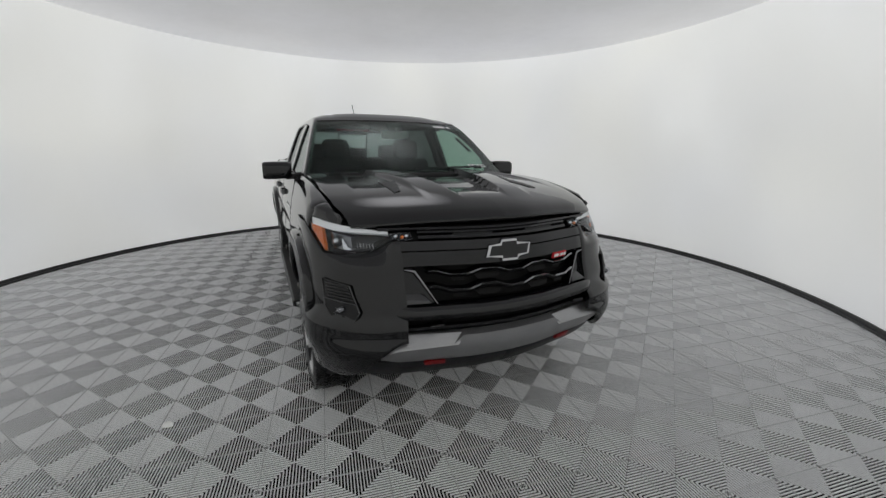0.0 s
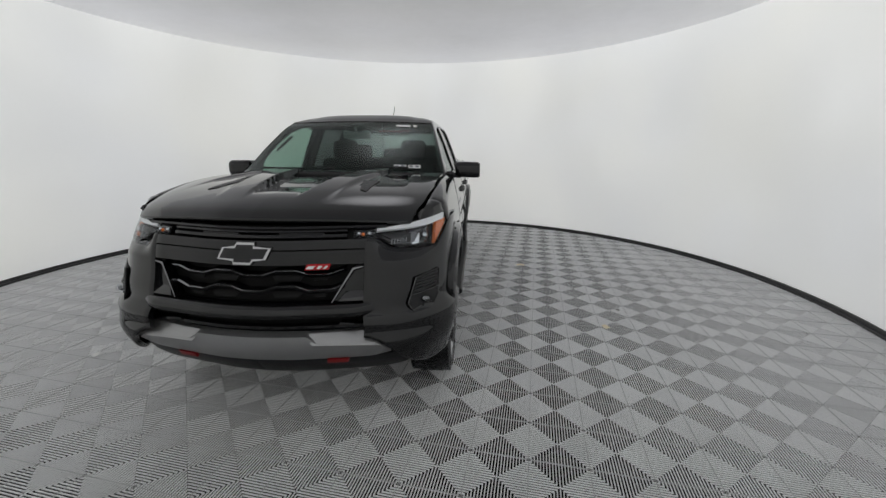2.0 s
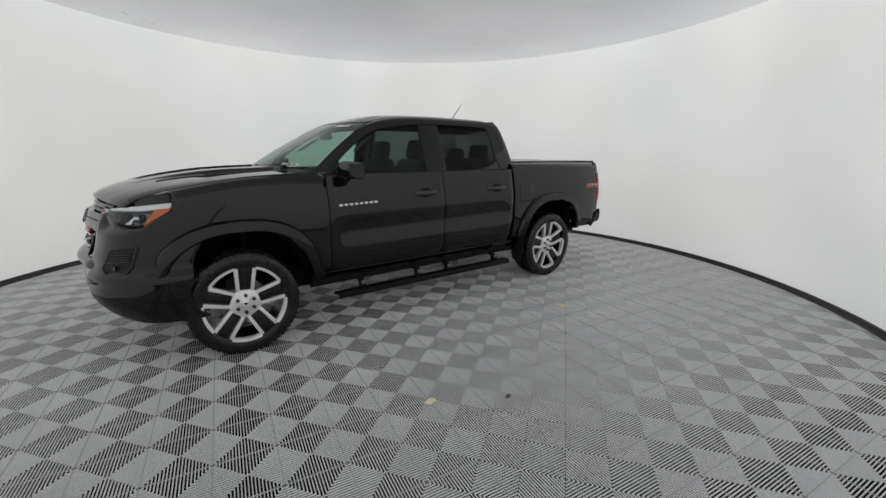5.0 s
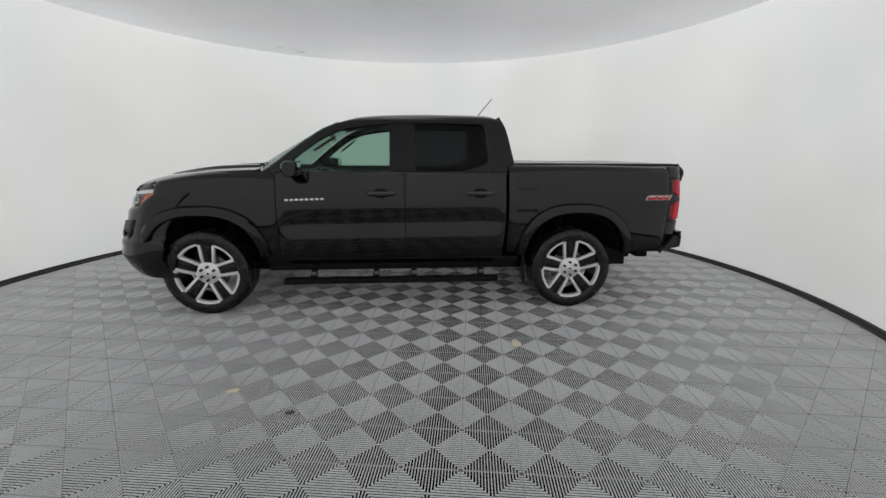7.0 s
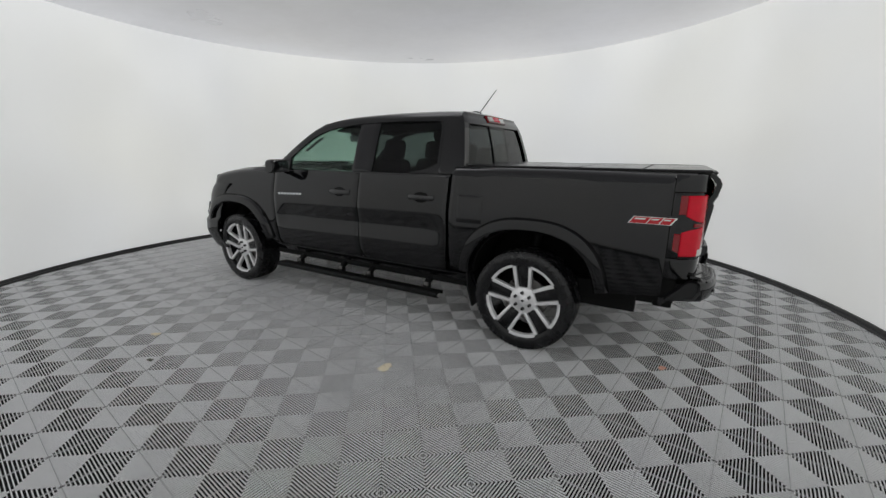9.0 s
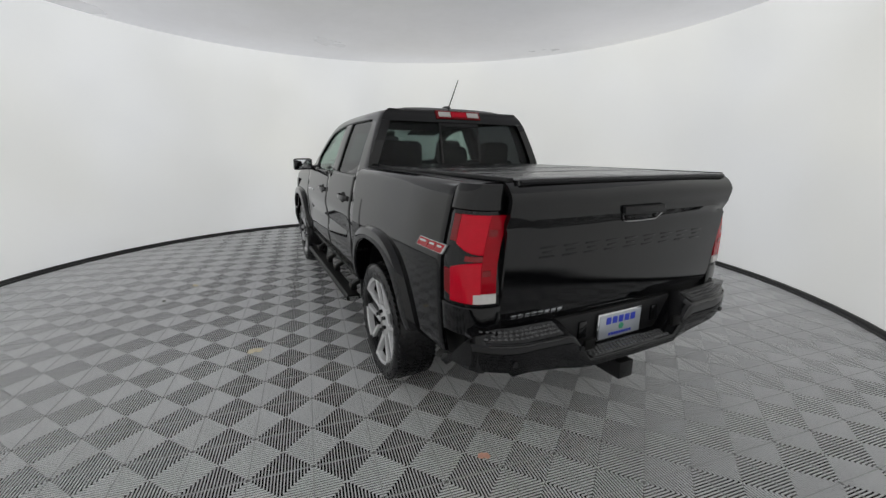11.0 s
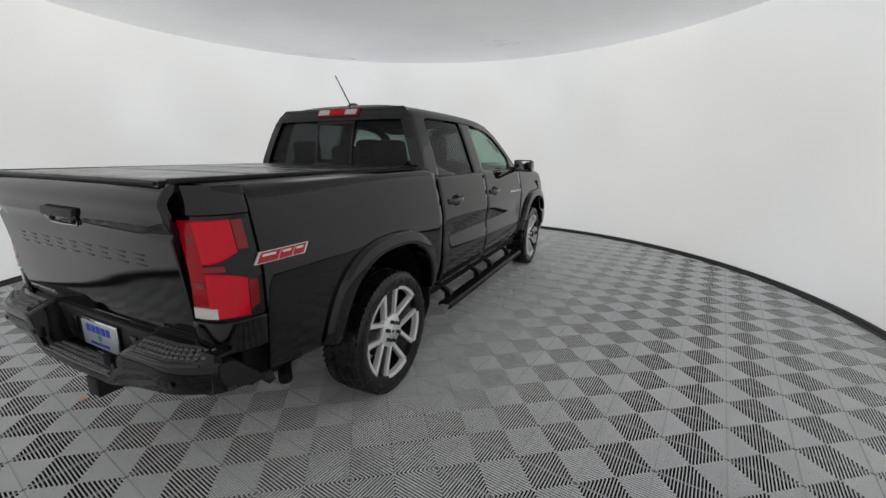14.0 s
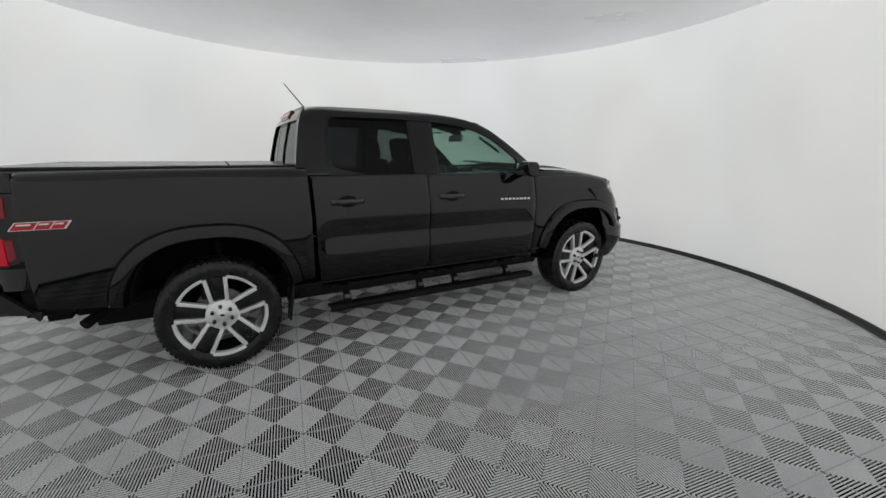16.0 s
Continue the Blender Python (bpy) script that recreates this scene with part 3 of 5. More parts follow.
# roof
P = []
for k in range(41):
    u = k / 40
    x = lerp(0.470, -0.985, u)
    rim_z = line(x, sorted((p[0], p[1]) for p in o2 if p[0] < 0.6 and p[1] > 1.62))
    row = []
    for v in [q / 28 for q in range(29)]:
        w = 2 * v - 1
        yy = w * (cab_y(rim_z) - 0.004)
        xx = x + 0.075 * (1 - w * w) * max(0, 1 - u * 3.0)
        crown = 0.038 * (1 - abs(w) ** 3.4) * lerp(0.40, 1.0, smooth01(u / 0.14))
        groove = -0.006 * math.exp(-((abs(w) - 0.80) / 0.03) ** 2)
        row.append(Vector((xx, yy, rim_z + crown + groove)))
    P.append(row)
part("roof", sheet(P, 0.025, 0.004), PAINT, truck, "glossy black cab roof")

# windshield
ws_edge = along([p for p in OUTER if p[0] >= 0.45], 17)
P = []
for e in ws_edge:
    t = smooth01((e[1] - 1.285) / (1.70 - 1.285))
    bow = lerp(0.235, 0.085, t)
    P.append([Vector((e[0] + bow * (1 - abs(w) ** 2.2), w * (cab_y(e[1]) - 0.012), e[1] + 0.006 + 0.012 * (1 - w * w))) for w in [q / 12 - 1 for q in range(25)]])
part("windshield", sheet(P, 0.005, 0.0), WINDSHIELD, truck, "green-tinted windshield")
# black band round the windshield
for row, nxt, depth in ((P[-1], P[-2], 0.8), (P[0], P[1], 0.6)):
    Q = [[a + Vector((0, 0, 0.003)) - (b - a) * 0.15, a.lerp(b, depth) + Vector((0.002, 0, 0.003))] for a, b in zip(row, nxt)]
    part("windshield_band", sheet(Q, 0.003, 0.0), GLOSSBLACK, truck)
# cowl and wipers
Q = [[Vector((x, y, z - 0.03 * abs(y) ** 2)) for x, z in ((1.17, 1.312), (1.26, 1.298), (1.34, 1.285), (1.42, 1.30))] for y in [lerp(-0.78, 0.78, k / 24) for k in range(25)]]
Q = [[Vector((p.x - 0.23 * (abs(p.y) / 0.78) ** 2.2, p.y, p.z)) for p in row] for row in Q]
part("cowl", sheet(Q, 0.02, 0.0), PLASTIC, truck, "black plastic cowl")
for y0, y1 in ((0.52, -0.12), (-0.02, -0.60)):
    bm = bmesh.new()
    pts = [Vector((1.285 - 0.16 * (abs(y) / 0.75) ** 2.2, y, 1.335 + 0.006 * math.sin(3 * y))) for y in [lerp(y0, y1, k / 8) for k in range(9)]]
    tube(bm, pts, 0.008, 6)
    box(bm, pts[0] + Vector((0.01, 0, -0.004)), (0.045, 0.05, 0.02), 0.006)
    part("wiper", bm, PLASTIC, truck)

# cab back: glass in three panes with a frame above
back_x = [(lift(a), b) for a, b in [(1.29, -1.106), (1.40, -1.093), (1.50, -1.072), (1.64, -1.035), (1.70, -1.012), (1.74, -0.985)]]


def back_pt(y, z, out=0.0):
    return Vector((curve(z, back_x) - 0.02 * (1 - (y / 0.75) ** 2) - out, y, z))


def back_patch(y0, y1, z0, z1, out, thick=0.012, roll=0.002, nu=14, nv=8, slant=0.0):
    P = []
    for u in steps(nu, 0.01):
        P.append([back_pt(lerp(y0(z), y1(z), u), z, out) for z in [lerp(lift(z0), lift(z1), v) for v in steps(nv, 0.02)]])
    return sheet(P, thick, roll)


edge = lambda z: cab_y(z) - 0.004
glass_edge = lambda z: cab_y(z) - 0.072
part("cab_back_header", back_patch(lambda z: -edge(z), edge, 1.664, 1.758, 0.004), PAINT, truck)
part("cab_back_sill", back_patch(lambda z: -edge(z), edge, 1.285, 1.352, 0.004), PAINT, truck)
pair("rear_pillar", back_patch(lambda z: glass_edge(z) - 0.004, edge, 1.350, 1.668, 0.004, nu=5), PAINT, truck)
bm = back_patch(lambda z: -0.168, lambda z: 0.168, 1.362, 1.655, -0.006, 0.004, 0.0, 5)
rear_window = part("rear_window", bm, SLIDER, truck, "tinted sliding rear window")
for lo, hi in ((lambda z: -glass_edge(z) - 0.004, lambda z: -0.165), (lambda z: 0.165, lambda z: glass_edge(z) + 0.004)):
    part("fixed_pane", back_patch(lo, hi, 1.350, 1.668, -0.016, 0.004, 0.0), REARGLASS, rear_window)
for y in (-0.172, 0.172):
    bm = back_patch(lambda z: y - 0.008, lambda z: y + 0.008, 1.352, 1.666, -0.004, 0.012, 0.001, 3)
    part("pane_rail", bm, GLOSSBLACK, rear_window)
for z0, z1 in ((1.352, 1.366), (1.640, 1.666)):
    bm = back_patch(lambda z: -0.18, lambda z: 0.18, z0, z1, -0.003, 0.012, 0.001, 5, 3)
    part("pane_rail", bm, PLASTIC, rear_window)
# high stop lamp
bm = back_patch(lambda z: -0.208, lambda z: 0.195, 1.698, 1.758, 0.018, 0.03, 0.004, 8, 4)
stop = part("high_stop_lamp", bm, REDDARK, truck, "red and clear high stop lamp")
for y0, y1, mm in ((-0.075, 0.062, RED), (0.070, 0.175, WHITELENS), (-0.188, -0.083, WHITELENS)):
    bm = back_patch(lambda z: y0, lambda z: y1, 1.712, 1.748, 0.023, 0.008, 0.002, 6, 3)
    part("lens", bm, mm, stop)
# antenna on the roof
ant = part("antenna", tube(bmesh.new(), [(-0.855, 0.0, 1.808), (-0.90, 0.0, 1.858), (-1.026, 0.0, 2.010)], [0.006, 0.005, 0.004], 8), PLASTIC, truck, "thin black raked antenna")
bm = bmesh.new()
P = []
for k in range(13):
    u = k / 12
    w = 0.034 * math.sin(math.pi * min(1, u * 0.85 + 0.12)) ** 0.7
    h = 0.032 * math.sin(math.pi * min(1, u * 0.8 + 0.18)) ** 0.8
    P.append([Vector((lerp(-0.76, -0.90, u), w * math.cos(a), 1.804 + h * max(0, math.sin(a)))) for a in [math.pi * q / 8 for q in range(9)]])
part("antenna_base", sheet(P, 0.004, 0.0, core=Vector((-0.83, 0, 1.7))), PLASTIC, ant)

# door handles
for doors, x in ((front_doors, 0.105), (rear_doors, -0.78)):
    for d, s in zip(doors, (1, -1)):
        bm = bmesh.new()
        yb = body_y(0, 1.095)
        P = []
        for k in range(17):
            u = k / 16
            bow = 0.034 * math.sin(math.pi * u) ** 0.35
            P.append(Vector((x + lerp(0.125, -0.125, u), yb - 0.004 + bow, 1.098)))
        rings = []
        for p in P:
            rings.append([bm.verts.new((p.x, s * (p.y + 0.008 * math.cos(a)), p.z + 0.021 * math.sin(a))) for a in [2 * math.pi * q / 10 for q in range(10)]])
        for a, b in zip(rings, rings[1:]):
            for q in range(10):
                bm.faces.new((a[q], a[(q + 1) % 10], b[(q + 1) % 10], b[q]))
        bm.faces.new(rings[0])
        bm.faces.new(rings[-1])
        part("handle", bm, HANDLE, d)
        bm = bmesh.new()
        prism(bm, [(x + 0.075 * math.cos(a), 1.098 + 0.042 * math.sin(a)) for a in [2 * math.pi * q / 20 for q in range(20)]], lambda a, b, h: Vector((a, s * (body_y(0, b) + h), b)), -0.01, 0.0015)
        part("handle_cup", bm, UNDER, d)

# door mirrors
for s in (1, -1):
    bm = bmesh.new()
    P = []
    for u in [k / 12 for k in range(13)]:
        y = lerp(0.878, 1.078, u)
        e = (1 - abs(2 * u - 1) ** 5) ** 0.25 if 0 < u < 1 else 0.35
        ring = []
        for q in range(20):
            a = 2 * math.pi * q / 20
            c, sn = math.cos(a), math.sin(a)
            dx = 0.068 * math.copysign(abs(c) ** 0.7, c) * (0.6 + 0.4 * e)
            dz = 0.066 * math.copysign(abs(sn) ** 0.6, sn) * (0.75 + 0.25 * e) * lerp(0.95, 1.0, u)
            ring.append(Vector((0.862 + dx - 0.03 * u, s * y, 1.318 + dz - 0.006 * u)))
        P.append(ring)
    rings = [[bm.verts.new(p) for p in ring] for ring in P]
    for a, b in zip(rings, rings[1:]):
        for q in range(20):
            bm.faces.new((a[q], a[(q + 1) % 20], b[(q + 1) % 20], b[q]))
    bm.faces.new(rings[0])
    bm.faces.new(rings[-1])
    mirror = part("door_mirror", bm, PAINT, truck, "glossy black door mirror")
    bm = bmesh.new()
    box(bm, (0.782, s * 0.976, 1.316), (0.008, 0.165, 0.098), 0.003)
    part("mirror_glass", bm, CHROME, mirror, "silvered mirror glass")
    bm = bmesh.new()
    box(bm, (0.786, s * 0.976, 1.316), (0.012, 0.185, 0.116), 0.005)
    part("mirror_rim", bm, PLASTIC, mirror)
    bm = tube(bmesh.new(), [(0.905, s * 0.80, 1.285), (0.885, s * 0.86, 1.272), (0.87, s * 0.92, 1.268)], 0.022, 10)
    part("mirror_arm", bm, PLASTIC, mirror)

# lettered badges stand as plain bright bars
for d, s in zip(front_doors, (1, -1)):
    for k in range(8):
        bm = bmesh.new()
        box(bm, (0.919 - k * 0.0435, s * (body_y(0, 1.04) + 0.001), 1.041 + 0.0012 * k), (0.030, 0.005, 0.019), 0.002)
        part("badge_bar", bm, CHROME, d)
for d, s in zip(bed_sides, (1, -1)):
    def on_bed(a, b, h, s=s):
        return Vector((a, s * (body_y(a, b) + h), b))
    def slant(a0, a1, z0, z1, lean=0.014):
        # the badge leans towards the reader's right on both sides
        k = -s * lean * (z1 - z0) / 0.04
        return [(a0 - k, z0), (a0 + k, z1), (a1 + k, z1), (a1 - k, z0)]
    bm = prism(bmesh.new(), slant(-2.338, -2.576, 1.033, 1.077), on_bed, -0.006, 0.0025)
    part("badge_plate", bm, BADGEWHITE, d, "slanted red and silver badge")
    spans = [(0.006, 0.098), (0.104, 0.166), (0.172, 0.228)]
    for a0, a1 in spans:
        q0, q1 = (-2.338 - a0, -2.338 - a1) if s > 0 else (-2.576 + a0, -2.576 + a1)
        bm = prism(bmesh.new(), slant(max(q0, q1), min(q0, q1), 1.0358, 1.0742), on_bed, -0.004, 0.0040)
        part("badge_bar", bm, BADGERED, d)
        m0, m1 = lerp(q0, q1, 0.18), lerp(q0, q1, 0.82)
        bm = prism(bmesh.new(), slant(max(m0, m1), min(m0, m1), 1.059, 1.067), on_bed, -0.004, 0.0052)
        part("badge_stroke", bm, BADGEWHITE, d)
# fuel door on the left bed side
bm = bmesh.new()
P = []
for u in steps(10, 0.04):
    x = lerp(-1.115, -1.325, u)
    P.append([Vector((x, body_y(x, z) + 0.0035, z)) for z in [lerp(0.93, 1.14, v) for v in steps(8, 0.04)]])
part("fuel_door", sheet(P, 0.008, 0.003), PAINT, bed_sides[0])

# ---- front end ----


def on_nose(y, z, out=0.0):
    return Vector((nose_x(y, z) + out, y, z))


def nose_patch(y0, y1, z0, z1, out=0.0, thick=0.02, roll=0.004, nu=20, nv=8, core=None):
    """A patch of the front between y0 and y1; z0 and z1 are functions of y."""
    P = []
    for u in steps(nu, 0.01):
        y = lerp(y0, y1, u)
        P.append([on_nose(y, lerp(z0(y), z1(y), v), out) for v in steps(nv, 0.02)])
    return sheet(P, thick, roll, core=core)


def tuck(z):
    """The bumper narrows towards its foot."""
    return 1 - 0.030 * smooth01((0.60 - z) / 0.25)


def wrap_patch(s0, s1, z0, z1, out=0.0, thick=0.02, roll=0.004, nu=22, nv=10, ledge=False):
    """A patch round the front corner; s runs along the plan curve, z0 and z1 are functions of s."""
    path = along([(b, a) for a, b in NOSE_BACK], 61)
    P = []
    for u in steps(nu, 0.01):
        s = lerp(s0, s1, u) * 60
        i = min(59, int(s))
        q = path[i].lerp(path[i + 1], s - i)
        tan = path[i + 1] - path[i]
        nrm = Vector((tan[1], tan[0], 0)).normalized()
        P.append([Vector((curve(z, NOSE) - nose_scale(z) * q[0], q[1] * tuck(z), z)) + nrm * out for z in [lerp(z0(u), z1(u), v) for v in steps(nv, 0.02)]])
        if ledge:
            for p in P[-1]:
                p += nrm * (0.040 * smooth01((0.726 - p.z) / 0.070) - 0.020 * smooth01((0.62 - p.z) / 0.25) - 0.70 * max(0.0, p.z - 0.935) * smooth01((u - 0.02) / 0.14) * (1 - smooth01((u - 0.25) / 0.35)))
    return sheet(P, thick, roll)


def wrap_point(s, z, out):
    """A point of the plan curve round the front corner."""
    path = along([(b, a) for a, b in NOSE_BACK], 61)
    i = min(59, int(s * 60))
    q = path[i].lerp(path[i + 1], s * 60 - i)
    tan = path[i + 1] - path[i]
    return Vector((curve(z, NOSE) - nose_scale(z) * q[0], q[1] * tuck(z), z)) + Vector((tan[1], tan[0], 0)).normalized() * out


def lamp_low(u):
    return line(u, [(0.0, 1.056), (0.26, 1.000), (0.55, 0.984), (0.80, 0.986), (1.0, 1.082), (1.1, 1.108)])


def lamp_high(u):
    return lerp(1.088, 1.138, u)


P = [[on_nose(y, z, lerp(out, -0.014, smooth01((abs(y) - 0.50) / 0.15))) for z, out in ((0.684, -0.020), (0.690, 0.012), (0.698, 0.028), (0.715, 0.036), (0.733, 0.034), (0.748, 0.022), (0.758, 0.0), (0.762, -0.04))] for y in [lerp(-0.66, 0.66, u) for u in steps(36, 0.01)]]
bumper = part("front_bumper", sheet(P, 0.02, 0.002), PAINT, truck, "glossy black front bumper")
# corner covers of the bumper, below the head lamps
for flip in (False, True):
    bm = wrap_patch(0.395, 0.985, lambda u: 0.350 + 0.245 * (1 - smooth01(u * 2.2)), lambda u: lamp_low((lerp(0.395, 0.985, u) - 0.42) / 0.345) - 0.004, 0.006, 0.03, nu=40, nv=44, ledge=True)
    corner = part("bumper_corner", mirrored(bm) if flip else bm, PAINT, bumper)
    s = -1 if flip else 1
    fog = lambda a, b, h, s=s: Vector((nose_x(a, b * 0.89 + 0.045) + h + 0.016, s * (a + 0.004), b * 0.89 + 0.045))
    bm = prism(bmesh.new(), [(0.735, 0.775), (0.765, 0.905), (0.865, 0.925), (0.868, 0.79), (0.845, 0.735), (0.76, 0.725)], fog, -0.012, 0.006, 0.004)
    part("lamp_bezel", bm, PLASTIC, corner)
    ring = [fog(a, b, 0.007) for a, b in ((0.735, 0.775), (0.765, 0.905), (0.865, 0.925), (0.868, 0.79), (0.845, 0.735), (0.76, 0.725), (0.735, 0.775))]
    part("bezel_rim", tube(bmesh.new(), ring, 0.0045, 8), HANDLE, corner)
    ring = [fog(a, b, 0.008) for a, b in ((0.742, 0.818), (0.80, 0.824), (0.866, 0.830))]
    part("bezel_rim", tube(bmesh.new(), ring, 0.004, 8), HANDLE, corner)
    for k in range(5):
        z = 0.838 + 0.0155 * k
        bm = prism(bmesh.new(), [(0.758 + 0.004 * k, z), (0.761 + 0.004 * k, z + 0.007), (0.858, z + 0.011), (0.856, z + 0.004)], fog, 0.004, 0.013, 0.001)
        part("louvre", bm, GLOSSBLACK, corner)
    bm = bmesh.new()
    c = fog(0.808, 0.782, 0.010)
    bmesh.ops.create_uvsphere(bm, u_segments=16, v_segments=10, radius=0.029, matrix=Matrix.Translation(c) @ Matrix.Diagonal((0.5, 1.2, 0.8, 1)))
    part("fog_lamp", bm, LENSCLEAR, corner, "small round fog lamp")
    bm = bmesh.new()
    bmesh.ops.create_uvsphere(bm, u_segments=14, v_segments=8, radius=0.019, matrix=Matrix.Translation(c - Vector((0.003, 0, 0))) @ Matrix.Diagonal((0.5, 1.2, 0.8, 1)))
    part("reflector", bm, DARKCHROME, corner)
# upper bars
part("grille_bar", nose_patch(-0.56, 0.56, lambda y: 1.004, lambda y: 1.046, 0.003, 0.03), GLOSSBLACK, bumper)
part("bow_bar", nose_patch(-0.55, 0.55, lambda y: 0.934, lambda y: 1.000, 0.002, 0.03), GLOSSBLACK, bumper)
# grille backing and its waved bars
grille = part("grille", nose_patch(-0.52, 0.52, lambda y: 0.745, lambda y: 0.99, -0.075, 0.01), UNDER, truck, "black grille with waved bars")
for z in (0.896, 0.822):
    P = []
    for v in steps(110, 0.004):
        y = lerp(-0.42, 0.44, v)
        saw = max(-1, min(1, 5.0 * (abs(((y - 0.028 + 0.15) % 0.30) / 0.15 - 1) - 0.5)))
        zz = z + 0.010 * saw
        P.append([on_nose(y, zz + dz, o) for dz, o in ((-0.012, -0.05), (-0.013, -0.016), (0.004, -0.002), (0.008, -0.004), (0.012, -0.05))])
    part("grille_slat", sheet(P, 0.006, 0.0), GLOSSBLACK, grille)
    # chrome strips stand in for highlights along the slats' upper edges
    P = [[row[2] + Vector((0.004, 0, -0.001)), row[2] + Vector((0.006, 0, 0.003)), row[3] + Vector((0.001, 0, 0.003))] for row in P]
    part("slat_highlight", sheet(P, 0.003, 0.0), RIMCHROME, grille)
    for y in (-0.272, -0.122, 0.178, 0.328):
        h = 0.5 if abs(y) > 0.2 else 1.0
        bm = prism(bmesh.new(), [(y - 0.055 * h, z - 0.040), (y - 0.075 * h, z - 0.012), (y + 0.075 * h, z - 0.012), (y + 0.055 * h, z - 0.040)], lambda a, b, q: on_nose(a, b, q - (b - z) * 0.3), -0.05, -0.034, 0.002)
        part("grille_insert", bm, UNDER, grille)
# slim upper grille with two slats
slim = part("upper_grille", nose_patch(-0.46, 0.46, lambda y: 1.040, lambda y: 1.104, -0.05, 0.01), UNDER, truck, "slim black upper grille")
for z in (1.060, 1.084):
    part("grille_slat", nose_patch(-0.44, 0.44, lambda y: z - 0.006, lambda y: z + 0.007, -0.01, 0.03, 0.002, 24, 3), GLOSSBLACK, slim)
for y in (-0.17, 0.23):
    part("grille_slat", nose_patch(y - 0.10, y + 0.10, lambda q: 1.059, lambda q: 1.085, -0.018, 0.02, 0.002, 6, 3), PLASTIC, slim)
# side brackets of the grille
for s in (1, -1):
    fn = lambda a, b, h, s=s: Vector((nose_x(a, b) + h, s * a, b))
    bm = prism(bmesh.new(), [(0.385, 0.760), (0.485, 0.925), (0.560, 0.930), (0.540, 0.755)], fn, -0.06, -0.02, 0.004)
    br = part("grille_bracket", bm, GLOSSBLACK, grille)
    bm = prism(bmesh.new(), [(0.388, 0.762), (0.393, 0.759), (0.483, 0.911), (0.530, 0.919), (0.528, 0.925), (0.479, 0.918)], fn, -0.02, 0.006, 0.002)
    part("bright_edge", bm, DARKCHROME, grille)
    bm = prism(bmesh.new(), [(0.415, 0.765), (0.445, 0.805), (0.535, 0.808), (0.545, 0.765)], lambda a, b, h, s=s: Vector((nose_x(a, b) + h - (b - 0.765) * 0.6, s * a, b)), -0.02, 0.004, 0.003)
    part("bracket_foot", bm, HANDLE, grille)
# emblem: a plain two-armed cross with a bright rim
BOW = [(-0.132, -0.030), (-0.108, 0.028), (-0.046, 0.028), (-0.040, 0.050), (0.052, 0.050), (0.046, 0.028), (0.132, 0.028), (0.108, -0.030), (0.046, -0.030), (0.040, -0.052), (-0.052, -0.052), (-0.046, -0.030)]
bm = prism(bmesh.new(), BOW, lambda a, b, h: on_nose(a - 0.012, b + 0.992, h), 0.0, 0.016, 0.004)
emblem = part("emblem", bm, RIMCHROME, truck, "chrome-rimmed black cross emblem")
bm = prism(bmesh.new(), [(a * 0.89, b * 0.76) for a, b in BOW], lambda a, b, h: on_nose(a - 0.012, b + 0.992, h), 0.012, 0.0175, 0.001)
part("emblem_face", bm, GLOSSBLACK, emblem)
for y0, y1, mm in ((0.268, 0.376, BADGERED), (0.276, 0.310, BADGEWHITE), (0.322, 0.342, BADGEWHITE), (0.352, 0.368, BADGEWHITE)):
    d = 0.0 if mm is BADGERED else 0.007
    bm = prism(bmesh.new(), [(y0, 0.914 + d), (y0 + 0.010, 0.940 - d), (y1 + 0.006, 0.940 - d), (y1 - 0.004, 0.914 + d)], on_nose, 0.0, 0.012 + d, 0.001)
    part("badge", bm, mm, grille)
# lower intake, skid plate, lip
part("lower_intake", nose_patch(-0.60, 0.60, lambda y: 0.56, lambda y: 0.70, -0.07, 0.01), UNDER, bumper)
part("intake_slat", nose_patch(-0.56, 0.56, lambda y: 0.624, lambda y: 0.640, -0.02, 0.03, 0.002, 24, 3), GLOSSBLACK, bumper)
for y in (0.46, -0.40):
    bm = bmesh.new()
    box(bm, on_nose(y, 0.655, -0.004), (0.05, 0.075, 0.018), 0.004)
    part("sensor_bar", bm, GLOSSBLACK, bumper)


def skid_top(y):
    return line(abs(y), [(0.0, 0.606), (0.27, 0.606), (0.320, 0.570), (0.57, 0.566), (0.655, 0.520)])


def skid_low(y):
    return line(abs(y), [(0.0, 0.462), (0.45, 0.462), (0.57, 0.466), (0.655, 0.486)])


P = []
for u in steps(60, 0.004):
    y = lerp(-0.65, 0.65, u)
    zt, zb = skid_top(y), skid_low(y)
    P.append([on_nose(y, zb, -0.02)] + [on_nose(y, lerp(zb, zt, v), lerp(-0.018, 0.014, v)) for v in (0.03, 0.3, 0.6, 0.95)] + [on_nose(y, zt + 0.006, -0.03)])
part("skid_plate", sheet(P, 0.02, 0.0), SATIN, bumper, "satin silver skid plate", 25)
for s in (1, -1):
    fn = lambda a, b, h, s=s: Vector((nose_x(a, 0.56) + 0.016 + h - (b - 0.560) * 0.85, s * a, b))
    bm = prism(bmesh.new(), [(0.300, 0.556), (0.255, 0.606), (0.570, 0.612), (0.665, 0.532), (0.600, 0.552)], fn, -0.03, 0.0, 0.003)
    part("skid_wing", bm, SATIN, bumper)
    bm = prism(bmesh.new(), [(0.34, 0.432), (0.345, 0.458), (0.445, 0.458), (0.44, 0.432)], lambda a, b, h, s=s: Vector((nose_x(a, b) + h, s * a, b)), -0.08, -0.012, 0.004)
    part("tow_hook", bm, TOW, truck, "red tow hook")
